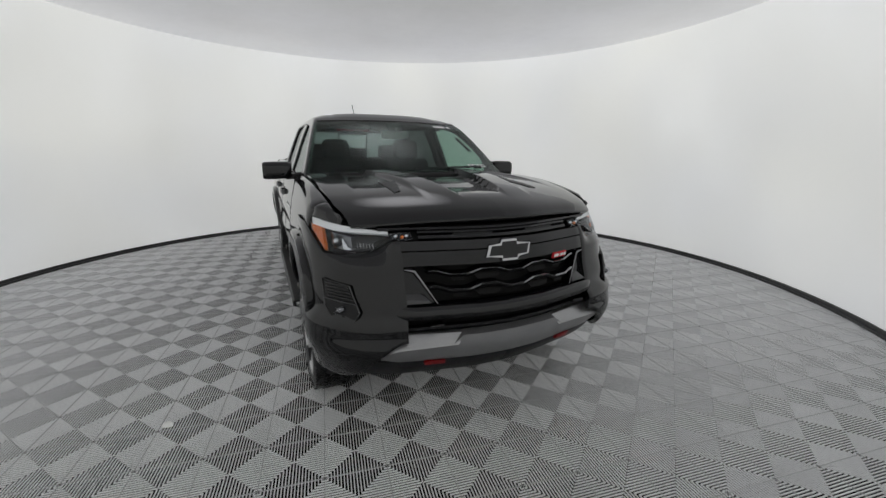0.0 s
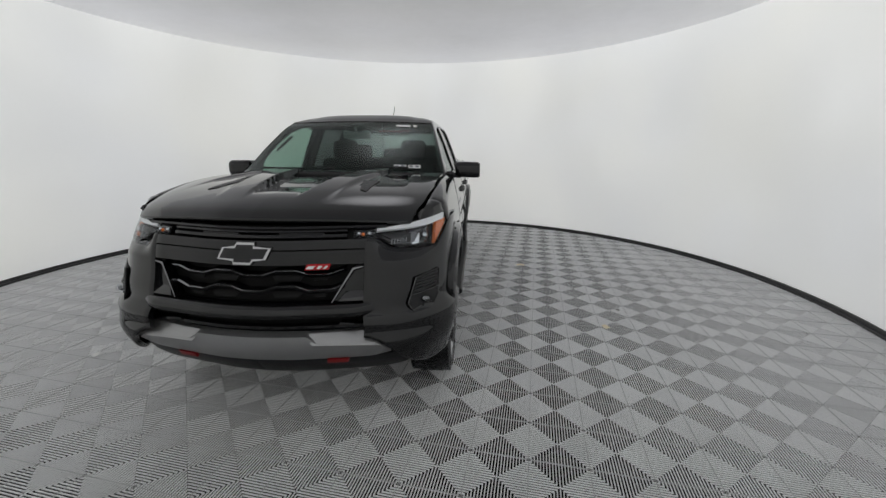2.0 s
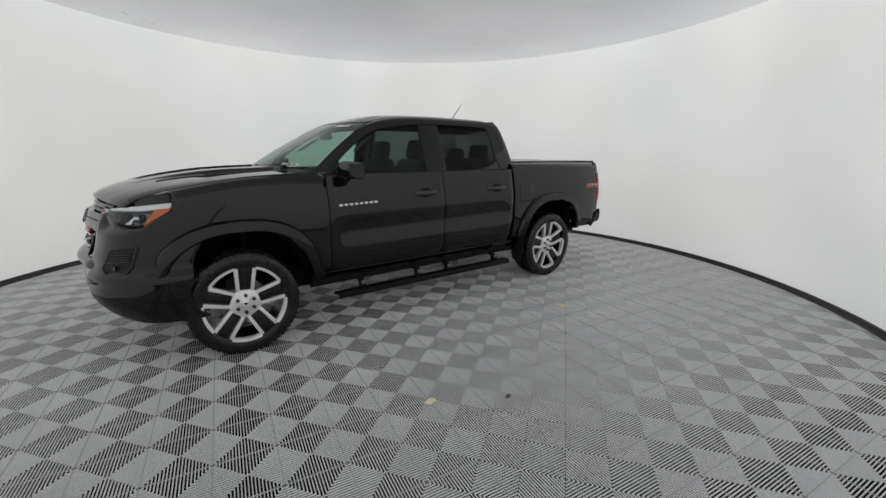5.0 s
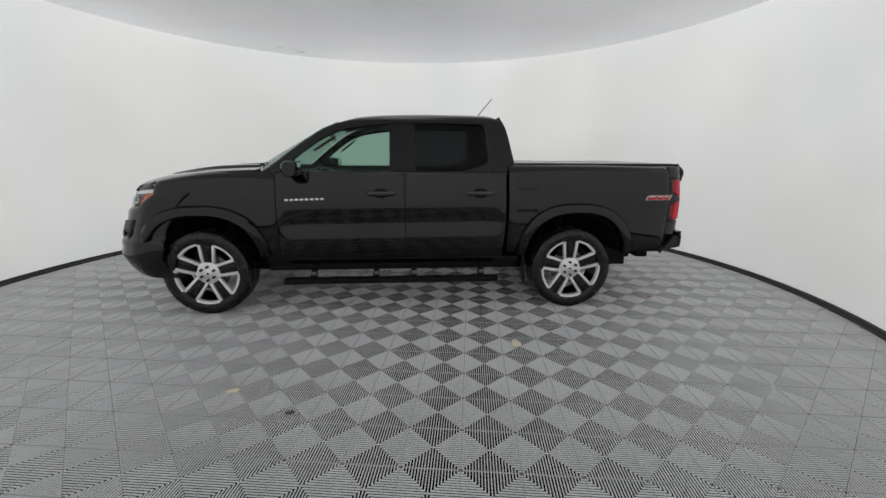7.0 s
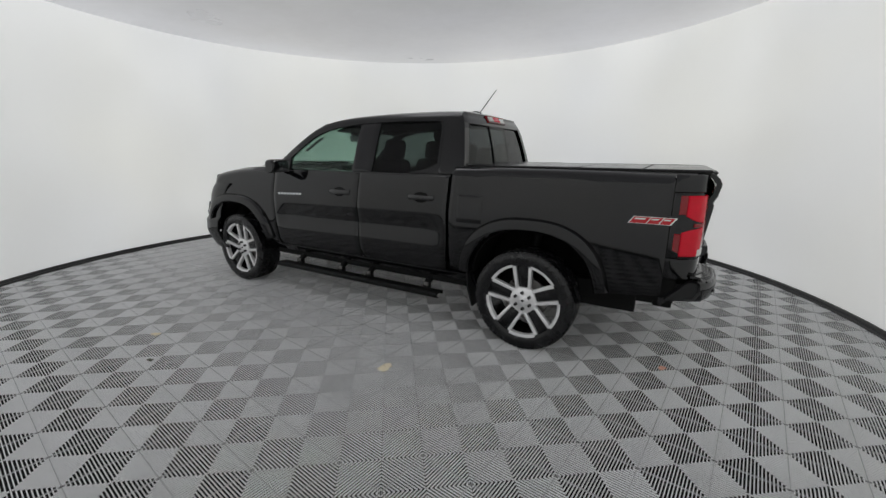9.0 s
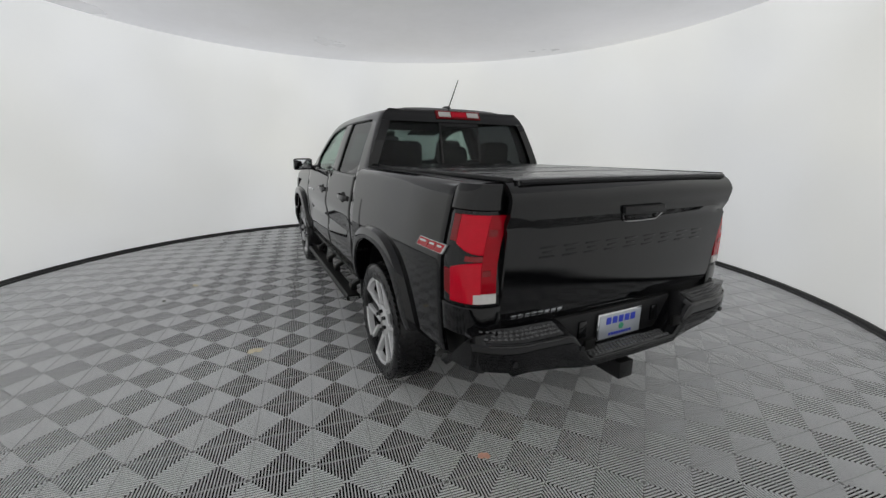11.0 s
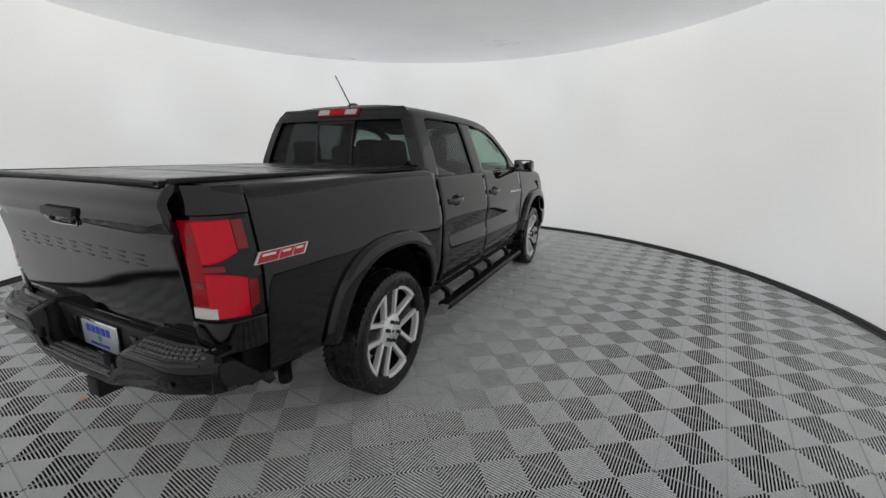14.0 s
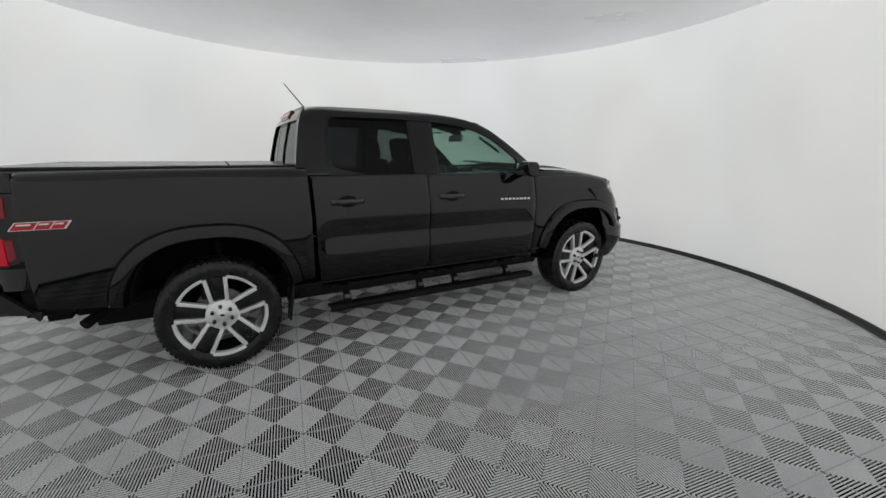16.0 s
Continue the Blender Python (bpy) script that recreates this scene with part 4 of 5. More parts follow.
for flip in (False, True):
    bm = wrap_patch(0.0, 0.80, lambda u: 0.325 + 0.095 * u ** 3, lambda u: lerp(0.458, 0.485, smooth01((u - 0.5) * 2)), -0.03, 0.02, 0.004)
    part("air_dam", mirrored(bm) if flip else bm, PLASTIC, bumper)

# head lamps
for flip in (False, True):
    fl = (lambda b: mirrored(b)) if flip else (lambda b: b)
    s = -1 if flip else 1
    S = lambda u: lerp(0.42, 0.765, u)

    def band(u0, u1, z0, z1, out, thick=0.012, roll=0.002, nu=12, nv=4):
        """A strip inside the lamp between the fractions u0 and u1 of its length; z0 and z1 depend on that fraction."""
        return fl(wrap_patch(S(u0), S(u1), lambda q: z0(lerp(u0, u1, q)), lambda q: z1(lerp(u0, u1, q)), out, thick, roll, nu, nv))

    lamp = part("head_lamp", band(0.0, 1.0, lamp_low, lamp_high, -0.060, 0.01, 0.0, 24, 6), UNDER, truck, "slim projector head lamp with amber corner")
    part("lamp_cover", band(0.0, 1.0, lambda u: lamp_low(u) - 0.002, lambda u: lamp_high(u) + 0.003, -0.006, 0.004, 0.003, 26, 8), LENSCLEAR, lamp, "clear lamp cover")
    part("light_guide", band(0.03, 0.95, lambda u: lamp_high(u) - lerp(0.014, 0.036, smooth01(u * 1.3)), lambda u: lamp_high(u) - 0.003, -0.009, 0.02, 0.002, 24, 3), DRL, lamp, "white light guide")
    part("guide_slot", band(0.80, 0.91, lambda u: lamp_high(u) - 0.025, lambda u: lamp_high(u) - 0.017, -0.012, 0.006, 0.001, 6, 3), UNDER, lamp)
    part("amber_marker", band(0.80, 0.985, lambda u: lamp_low(u) + 0.004, lambda u: max(lamp_high(u) - 0.036, lamp_low(u) + 0.010), -0.012, 0.02, 0.003, 10, 5), AMBER, lamp, "amber corner marker")
    part("lamp_shelf", band(0.10, 0.46, lambda u: max(lamp_low(u) + 0.02, 1.006), lambda u: 1.056, -0.036, 0.012, 0.002, 10, 3), PLASTIC, lamp)
    part("lamp_bowl", band(0.44, 0.78, lambda u: lamp_low(u) + 0.010, lambda u: lamp_high(u) - 0.046, -0.052, 0.006, 0.001, 14, 4), DARKCHROME, lamp, "grey reflector bowl")
    for k in range(6):
        part("lamp_rib", band(0.20 + 0.034 * k, 0.214 + 0.034 * k, lambda u: 1.012, lambda u: 1.036, -0.022, 0.014, 0.001, 3, 3), DARKCHROME, lamp)
    part("reflector", band(0.48, 0.58, lambda u: 0.998, lambda u: lerp(1.008, 1.050, smooth01((u - 0.50) / 0.08)), -0.036, 0.01, 0.002, 10, 5), CHROME, lamp, "bright reflector")
    q = wrap_point(S(0.67), 1.030, -0.050)
    c = Vector((q.x, s * q.y, q.z))
    bm = bmesh.new()
    bmesh.ops.create_uvsphere(bm, u_segments=22, v_segments=14, radius=0.030, matrix=Matrix.Translation(c))
    part("projector", bm, GLOSSBLACK, lamp)
    bm = bmesh.new()
    bmesh.ops.create_uvsphere(bm, u_segments=16, v_segments=10, radius=0.016, matrix=Matrix.Translation(c + Vector((0.017, s * 0.012, 0.004))))
    part("projector_lens", bm, CHROME, lamp)
    # inner marker lamp beside the slim grille
    mk = part("marker_lamp", nose_patch(s * 0.475, s * 0.565, lambda y: 1.052, lambda y: 1.080, -0.020, 0.02, 0.002, 8, 4), GLOSSBLACK, lamp)
    for y in (0.492, 0.540):
        bm = bmesh.new()
        bmesh.ops.create_uvsphere(bm, u_segments=12, v_segments=8, radius=0.011, matrix=Matrix.Translation(on_nose(s * y, 1.066, -0.016)))
        part("marker_reflector", bm, CHROME, lamp)
    bm = bmesh.new()
    bmesh.ops.create_uvsphere(bm, u_segments=14, v_segments=8, radius=0.008, matrix=Matrix.Translation(on_nose(s * 0.515, 1.064, -0.004)))
    part("amber_bulb", bm, AMBER, lamp)
    part("marker_cover", nose_patch(s * 0.468, s * 0.572, lambda y: 1.047, lambda y: 1.085, 0.002, 0.004, 0.002, 8, 4), LENSCLEAR, lamp)
# dark filler behind the front end
bm = bmesh.new()
box(bm, (2.12, 0, 0.76), (0.34, 1.30, 0.56), 0.02)
part("radiator_support", bm, UNDER, truck)

# ---- rear end ----
GATE = [(0.70, -2.718), (0.74, -2.736), (0.78, -2.745), (0.95, -2.762), (1.10, -2.780), (1.165, -2.789), (1.195, -2.804), (1.215, -2.799), (1.245, -2.806), (1.272, -2.810), (1.300, -2.799), (1.325, -2.779), (1.343, -2.752)]
P = []
for u in steps(30, 0.004):
    y = lerp(-0.715, 0.715, u)
    col = []
    for v in steps(40, 0.006):
        z = lerp(0.705, 1.343, v)
        x = curve(z, GATE) + 0.03 * (abs(y) / 0.7) ** 3 * 0.4
        if 1.15 < z < 1.2:
            x += 0.012 * smooth01((abs(y) - 0.62) / 0.05)
        col.append(Vector((x, y, z)))
    P.append(col)
gate = part("tailgate", sheet(P, 0.03, 0.004), PAINT, truck, "glossy black tailgate", 25)


def on_gate(y, z, out=0.0):
    return Vector((curve(z, GATE) + 0.012 * (abs(y) / 0.7) ** 3 - out, y, z))


# rows of plain raised bars where letters are embossed
for k in range(9):
    y = 0.505 - 0.124 * k
    for z in (1.026, 1.0475, 1.069):
        w = 0.040 if z != 1.0475 else 0.026
        bm = prism(bmesh.new(), [(y - w, z - 0.0035), (y - w, z + 0.0035), (y + w, z + 0.0035), (y + w, z - 0.0035)], on_gate, -0.004, 0.0022, 0.0012)
        part("raised_bar", bm, PAINT, gate)
bm = prism(bmesh.new(), [(-0.135, 1.185), (-0.150, 1.192), (-0.150, 1.222), (0.118, 1.222), (0.118, 1.192), (0.105, 1.185)], on_gate, -0.004, 0.016, 0.004)
handle = part("gate_handle", bm, PLASTIC, gate, "black textured tailgate handle")
bm = prism(bmesh.new(), [(-0.118, 1.158), (-0.128, 1.186), (0.096, 1.186), (0.086, 1.158)], on_gate, -0.02, 0.006, 0.003)
part("handle_cup", bm, GLOSSBLACK, handle)
# chrome tube added as the highlight around the cup's gloss outline
part("cup_highlight", tube(bmesh.new(), [on_gate(y, z, 0.006) for y, z in ((-0.152, 1.196), (-0.146, 1.178), (-0.122, 1.153), (0.0, 1.150), (0.090, 1.153), (0.114, 1.178), (0.120, 1.196))], 0.0035, 8), RIMCHROME, handle)
for y in (-0.105, 0.075):
    bm = bmesh.new()
    bmesh.ops.create_uvsphere(bm, u_segments=10, v_segments=6, radius=0.012, matrix=Matrix.Translation(on_gate(y, 1.172, 0.006)))
    part("camera_eye", bm, GLOSSBLACK, handle)
for k in range(8):
    y = 0.640 - 0.0355 * k
    bm = prism(bmesh.new(), [(y - 0.0135, 0.754), (y - 0.0135, 0.775), (y + 0.0135, 0.775), (y + 0.0135, 0.754)], on_gate, -0.002, 0.004, 0.001)
    part("badge_bar", bm, CHROME, gate)

# bumper with raised ends and a dropped step in the middle


def bumper_top(y):
    return line(abs(y), [(0.0, 0.545), (0.295, 0.545), (0.405, 0.682), (0.70, 0.688), (0.87, 0.692)])


def bumper_rise(y):
    """How much higher the step is at its front edge."""
    return 0.036 * smooth01((abs(y) - 0.30) / 0.10)


def bumper_low(y):
    return line(abs(y), [(0.0, 0.486), (0.30, 0.488), (0.45, 0.520), (0.70, 0.552), (0.87, 0.565)])


def pad_z(y, d):
    """Height of the step at the distance d from its rear edge."""
    return bumper_top(y) + 0.004 + bumper_rise(y) * min(1.0, d / 0.105)


def bumper_back(y):
    return -2.868 + 0.02 * abs(y) + 0.10 * max(0.0, (abs(y) - 0.62) / 0.25) ** 2


P = []
for u in steps(80, 0.003):
    y = lerp(-0.858, 0.858, u)
    zt, zb, xb = bumper_top(y), bumper_low(y), bumper_back(y)
    zf = zt + bumper_rise(y)
    P.append([Vector((-2.70, y, zf)), Vector((-2.757, y, zf)), Vector((xb + 0.016, y, zt + 0.003)), Vector((xb + 0.004, y, zt - 0.005)), Vector((xb, y, zt - 0.022)), Vector((xb + 0.003, y, lerp(zt, zb, 0.6))),
              Vector((xb + 0.025, y, zb + 0.008)), Vector((xb + 0.05, y, zb)), Vector((-2.68, y, zb))])
bumper2 = part("rear_bumper", sheet(P, 0.015, 0.0, core=Vector((-2.7, 0, 0.5))), GLOSSBLACK, truck, "black step bumper", 30)
for s in (1, -1):
    P = []
    for u in steps(14, 0.02):
        x = lerp(-2.775, -2.545, u)
        y = 0.836 + 0.035 * math.sin(math.pi * u * 0.5)
        lowz = lerp(0.562, 0.535, u)
        topz = lerp(0.690, 0.705, u) - 0.17 * max(0.0, (u - 0.35) / 0.65)
        P.append([Vector((x, s * (y - 0.03), lowz)), Vector((x, s * y, lowz + 0.01)), Vector((x, s * (y + 0.004), lerp(lowz, topz, 0.5))), Vector((x, s * y, topz - 0.012)), Vector((x, s * (y - 0.03), topz))])
    part("bumper_end", sheet(P, 0.02, 0.0, core=Vector((-2.6, 0, 0.5))), PLASTIC, bumper2)
    bm = bmesh.new()
    box(bm, (-2.52, s * 0.76, 0.60), (0.22, 0.12, 0.16), 0.01)
    part("bumper_bracket", bm, UNDER, bumper2)
    bm = bmesh.new()
    box(bm, (-2.655, s * 0.765, 0.785), (0.07, 0.17, 0.17), 0.008)
    part("corner_post", bm, UNDER, truck)
    # knurled pads
    P = [[Vector((bumper_back(y) + d, s * y, pad_z(y, d) + 0.004)) for d in (0.020, 0.05, 0.080, 0.102)] for y in [lerp(0.445, 0.815, k / 14) for k in range(15)]]
    part("step_pad", sheet(P, 0.010, 0.003), PAD, bumper2)
    bm = bmesh.new()
    for k in range(15):
        y = 0.462 + 0.0240 * k
        for j in range(3):
            q = y + 0.012 * (j % 2)
            bmesh.ops.create_cone(bm, cap_ends=True, segments=6, radius1=0.0115, radius2=0.006, depth=0.007, matrix=Matrix.Translation((bumper_back(q) + 0.034 + 0.021 * j, s * q, pad_z(q, 0.034 + 0.021 * j) + 0.0075)))
    part("pad_knurl", bm, PAD, bumper2)
    bm = bmesh.new()
    box(bm, (-2.862 + 0.012, s * 0.30, 0.62), (0.02, 0.06, 0.05), 0.006)
    part("corner_hole", bm, UNDER, bumper2)
bm = bmesh.new()
box(bm, (-2.815, 0, 0.547), (0.08, 0.54, 0.010), 0.003)
part("step_pad", bm, PAD, bumper2)
bm = bmesh.new()
for k in range(22):
    for j in range(3):
        bmesh.ops.create_cone(bm, cap_ends=True, segments=6, radius1=0.0125, radius2=0.0065, depth=0.008, matrix=Matrix.Translation((-2.840 + 0.022 * j, -0.258 + 0.024 * k + 0.012 * (j % 2), 0.5555)))
part("pad_knurl", bm, PAD, bumper2)
# added gloss tube draws the highlight of the bumper's rounded edge
part("edge_highlight", tube(bmesh.new(), [(bumper_back(y) + 0.008, y, bumper_top(y) - 0.001) for y in [lerp(-0.80, 0.80, k / 60) for k in range(61)]], 0.0055, 8), HANDLE, bumper2)
bm = bmesh.new()
box(bm, (-2.722, 0, 0.62), (0.03, 0.92, 0.18), 0.01)
part("bumper_web", bm, PLASTIC, bumper2)
for y in (0.235, -0.275):
    bm = bmesh.new()
    box(bm, (-2.741, y, 0.63), (0.012, 0.05, 0.085), 0.005)
    part("plate_lamp", bm, GLOSSBLACK, bumper2)
for y in (0.70, 0.35, -0.35, -0.70):
    bm = bmesh.new()
    bmesh.ops.create_cone(bm, cap_ends=True, segments=14, radius1=0.013, radius2=0.013, depth=0.004, matrix=Matrix.Translation((bumper_back(y) - 0.001, y, 0.61)) @ pose(0, 0, 0, 0, 90, 0))
    part("sensor", bm, PLASTIC, bumper2)
# plate: silver, with plain bars of print in a frame
bm = bmesh.new()
box(bm, (-2.748, -0.010, 0.620), (0.010, 0.310, 0.142), 0.004)
plate = part("licence_plate", bm, CHROME, truck, "silver dealer plate with blue bars")
bm = bmesh.new()
box(bm, (-2.754, -0.010, 0.620), (0.004, 0.290, 0.122), 0.001)
part("plate_face", bm, PLATE, plate)
for k in range(5):
    bm = bmesh.new()
    box(bm, (-2.7565, 0.075 - 0.0425 * k, 0.650), (0.003, 0.032, 0.036))
    part("print_bar", bm, BLUE, plate)
bm = bmesh.new()
bmesh.ops.create_cone(bm, cap_ends=True, segments=18, radius1=0.017, radius2=0.017, depth=0.003, matrix=Matrix.Translation((-2.7565, -0.015, 0.610)) @ pose(0, 0, 0, 0, 90, 0))
part("print_dot", bm, GREEN, plate)
for k in range(9):
    bm = bmesh.new()
    box(bm, (-2.7565, 0.062 - 0.018 * k, 0.578), (0.003, 0.013, 0.014))
    part("print_bar", bm, BLUE, plate)
# hitch and exhaust
bm = bmesh.new()
box(bm, (-2.70, -0.012, 0.397), (0.24, 0.098, 0.092), 0.008)
part("tow_hitch", bm, PLASTIC, truck, "square black tow hitch receiver")
bm = bmesh.new()
box(bm, (-2.57, 0.0, 0.46), (0.12, 1.10, 0.13), 0.01)
part("hitch_beam", bm, UNDER, truck)
bm = tube(bmesh.new(), [(-2.1, -0.60, 0.50), (-2.28, -0.66, 0.47), (-2.36, -0.73, 0.44), (-2.40, -0.78, 0.42)], 0.032, 14)
part("exhaust_pipe", bm, UNDER, truck)

# tonneau cover: folding panels on the bed
for k in range(4):
    x0, x1 = -1.105 - 0.418 * k, -1.105 - 0.418 * (k + 1) + 0.012
    P = [[Vector((lerp(x0, x1, u), y, 1.362 - 0.004 * smooth01((abs(y) - 0.62) / 0.06) - 0.006 * k / 3)) for y in [lerp(-0.675, 0.675, v) for v in steps(16, 0.01)]] for u in steps(6, 0.03)]
    part("tonneau_panel", sheet(P, 0.024, 0.004), COVER, truck)
for s in (1, -1):
    bm = bmesh.new()
    box(bm, (-1.92, s * 0.690, 1.347), (1.64, 0.026, 0.02), 0.004)
    part("tonneau_rail", bm, PLASTIC, truck)
for s in (1, -1):
    P = [[Vector((lerp(-1.06, -2.665, u), s * y, z - 0.008 * u)) for y, z in ((0.805 - 0.03 * u, 1.334), (0.785 - 0.03 * u, 1.3425), (0.73, 1.344), (0.68, 1.342))] for u in steps(20, 0.004)]
    part("bed_rail_cap", sheet(P, 0.012, 0.0), PLASTIC, truck)
P = [[Vector((x, y, z)) for x, z in ((-2.735, 1.352), (-2.762, 1.350), (-2.774, 1.341))] for y in [lerp(-0.66, 0.66, k / 20) for k in range(21)]]
part("tailgate_cap", sheet(P, 0.012, 0.0), PLASTIC, truck)

# ---- wheels ----
RIM_R, HUB_Z = 0.288, 0.380


def tyre_bm():
    prof = [(0.272, -0.115), (0.292, -0.124), (0.325, -0.131), (0.352, -0.127), (0.368, -0.116), (0.376, -0.098), (0.378, -0.05), (0.378, 0.05), (0.376, 0.098), (0.368, 0.116), (0.352, 0.127),
            (0.325, 0.131), (0.292, 0.124), (0.272, 0.115)]
    bm = lathe(bmesh.new(), prof, 72)
    n = 64
    for k in range(n):
        a = 2 * math.pi * k / n
        for y, w, off in ((-0.100, 0.036, 0.0), (-0.052, 0.036, 0.5), (0.0, 0.034, 0.2), (0.052, 0.036, 0.7), (0.100, 0.036, 0.1)):
            b = a + 2 * math.pi * off / n
            r = 0.3765 if abs(y) < 0.09 else 0.3695
            m = pose(0, 0, 0, 0, -math.degrees(b), 0) @ Matrix.Translation((r, y, 0)) @ pose(0, 0, 0, 18 if y > 0 else -18, 0, (-10 if y > 0.09 else 10 if y < -0.09 else 0))
            vs = bmesh.ops.create_cube(bm, size=1)["verts"]
            bmesh.ops.scale(bm, vec=(0.008, w, 0.026), verts=vs)
            bmesh.ops.transform(bm, matrix=m, verts=vs)
    # raised letters band and rim guard
    for k in range(36):
        if (k // 6) % 2 == 0:
            a = 2 * math.pi * k / 36
            vs = bmesh.ops.create_cube(bm, size=1)["verts"]
            bmesh.ops.scale(bm, vec=(0.02, 0.003, 0.03), verts=vs)
            bmesh.ops.transform(bm, matrix=pose(0, 0, 0, 0, -math.degrees(a), 0) @ Matrix.Translation((0.333, 0.1305, 0)), verts=vs)
    return bm


def polar(r, deg, y):
    a = radians(deg)
    return Vector((r * math.cos(a), y, r * math.sin(a)))


def face_y(r):
    """The dished outer face of the rim."""
    return 0.088 + 0.024 * (r / RIM_R) ** 2


TYRE = finish("tyre", tyre_bm(), RUBBER, 30)
bm = lathe(bmesh.new(), [(0.262, -0.11), (0.266, 0.06), (0.270, 0.100), (0.274, 0.112), (0.288, 0.117), (0.290, 0.110), (0.288, -0.115), (0.272, -0.12)], 72)
BARREL = finish("rim_barrel", bm, ALLOYDARK)
bm = lathe(bmesh.new(), [(0.276, 0.1135), (0.279, 0.1165), (0.286, 0.1172), (0.2862, 0.112)], 72)
LIP = finish("rim_lip", bm, ALLOYDARK)

# ten machined spokes in five pairs; each pair has a dark pocket between, joined by rim arcs across the triangle windows


def sector(bm, r0, r1, d0, d1, lo, hi, n=8):
    """A flat arc of the rim face."""
    rows = []
    for k in range(n + 1):
        d = lerp(d0, d1, k / n)
        rows.append([bm.verts.new(polar(r, d, face_y(r) + h)) for r, h in ((r0, lo), (r0, hi - 0.002), (r0 + 0.003, hi), (r1 - 0.002, hi), (r1, lo))])
    for p, q in zip(rows, rows[1:]):
        for k in range(5):
            bm.faces.new((p[k], p[(k + 1) % 5], q[(k + 1) % 5], q[k]))
    bm.faces.new(rows[0])
    bm.faces.new(rows[-1])


def radial(c):
    """Maps (distance outwards, distance across) to the rim face along the direction c."""
    a = radians(c)
    ca2, sa2 = math.cos(a), math.sin(a)
    return lambda r, t, h: Vector((r * ca2 - t * sa2, face_y(math.hypot(r, t)) + h, r * sa2 + t * ca2))


spokes = bmesh.new()
for k in range(5):
    c = 90 + 72 * k
    for sg in (1, -1):
        prism(spokes, [(0.078, sg * 0.034), (0.279, sg * 0.0490), (0.272, sg * 0.0755), (0.098, sg * 0.059)], radial(c), -0.035, 0.0, 0.0035)
    sector(spokes, 0.263, 0.286, c + 14.5, c + 57.5, -0.03, 0.0095, 10)
    prism(spokes, [(0.070, -0.058), (0.104, -0.030), (0.110, 0.0), (0.104, 0.030), (0.070, 0.058)], radial(c + 36), -0.035, -0.0006, 0.003)
SPOKES = finish("spokes", spokes, ALLOY, 25)
bm = prism(bmesh.new(), [(0.085, -0.033), (0.279, -0.047), (0.283, 0.0), (0.279, 0.047), (0.085, 0.033)], radial(90), -0.05, -0.018, 0.003)
prism(bm, [(0.11, -0.020), (0.262, -0.028), (0.265, 0.0), (0.262, 0.028), (0.11, 0.020)], radial(90), -0.02, -0.0125, 0.002)
POCKETS = finish("dark_pocket", bm, ALLOYDARK, 25)
bm = lathe(bmesh.new(), [(0.0005, 0.100), (0.030, 0.100), (0.034, 0.097), (0.038, 0.0945), (0.092, 0.0925), (0.099, 0.088), (0.099, 0.05), (0.0005, 0.05)], 48)
HUB = finish("hub_face", bm, ALLOY)
bm = bmesh.new()
prism(bm, [(a * 0.10, b * 0.16) for a, b in BOW], lambda a, b, h: Vector((a, 0.1 + h, b)), 0.0, 0.003)
CAPMARK = finish("cap_mark", bm, GLOSSBLACK)
bm = bmesh.new()
bmesh.ops.create_cone(bm, cap_ends=True, segments=6, radius1=0.0145, radius2=0.012, depth=0.030, matrix=pose(0, 0.010, 0, -90, 0, 0))
LUG = finish("lug_nut", bm, HANDLE)
bm = lathe(bmesh.new(), [(0.06, 0.0), (0.165, 0.0), (0.168, 0.008), (0.168, 0.022), (0.165, 0.028), (0.06, 0.03)], 48)
DISC = finish("brake_disc", bm, STEEL)
bm = bmesh.new()
box(bm, (0.03, 0.02, 0.15), (0.16, 0.06, 0.09), 0.015)
CALIPER = finish("brake_caliper", bm, UNDER)


def wheel(x, s, turn):
    w = new("wheel")
    w.parent = truck
    m = pose(x, s * 0.792, HUB_Z)
    w.matrix_basis = m if s > 0 else m @ pose(0, 0, 0, 0, 0, 180)
    tagged(w, "all-terrain tyre on a machined alloy rim")

    def add(name, me, mm=None, parent=w):
        ob = new(name, me)
        ob.parent = parent
        ob.matrix_basis = mm or Matrix()
        return ob
    add("tyre", TYRE)
    spin = pose(0, 0, 0, 0, turn, 0)
    for nm, me in (("rim_barrel", BARREL), ("rim_lip", LIP), ("spokes", SPOKES), ("hub_face", HUB), ("cap_mark", CAPMARK)):
        add(nm, me, spin)
    for k in range(5):
        add("dark_pocket", POCKETS, spin @ pose(0, 0, 0, 0, 72 * k, 0))
    add("brake_disc", DISC)
    add("brake_caliper", CALIPER)
    for k in range(6):
        a = 2 * math.pi * k / 6 + 0.5
        add("lug_nut", LUG, spin @ Matrix.Translation((0.062 * math.cos(a), 0.0925, 0.062 * math.sin(a))))


for x, s, turn in ((1.6685, 1, -4), (-1.6685, 1, 3), (1.6685, -1, 9), (-1.6685, -1, 4)):
    wheel(x, s, turn)

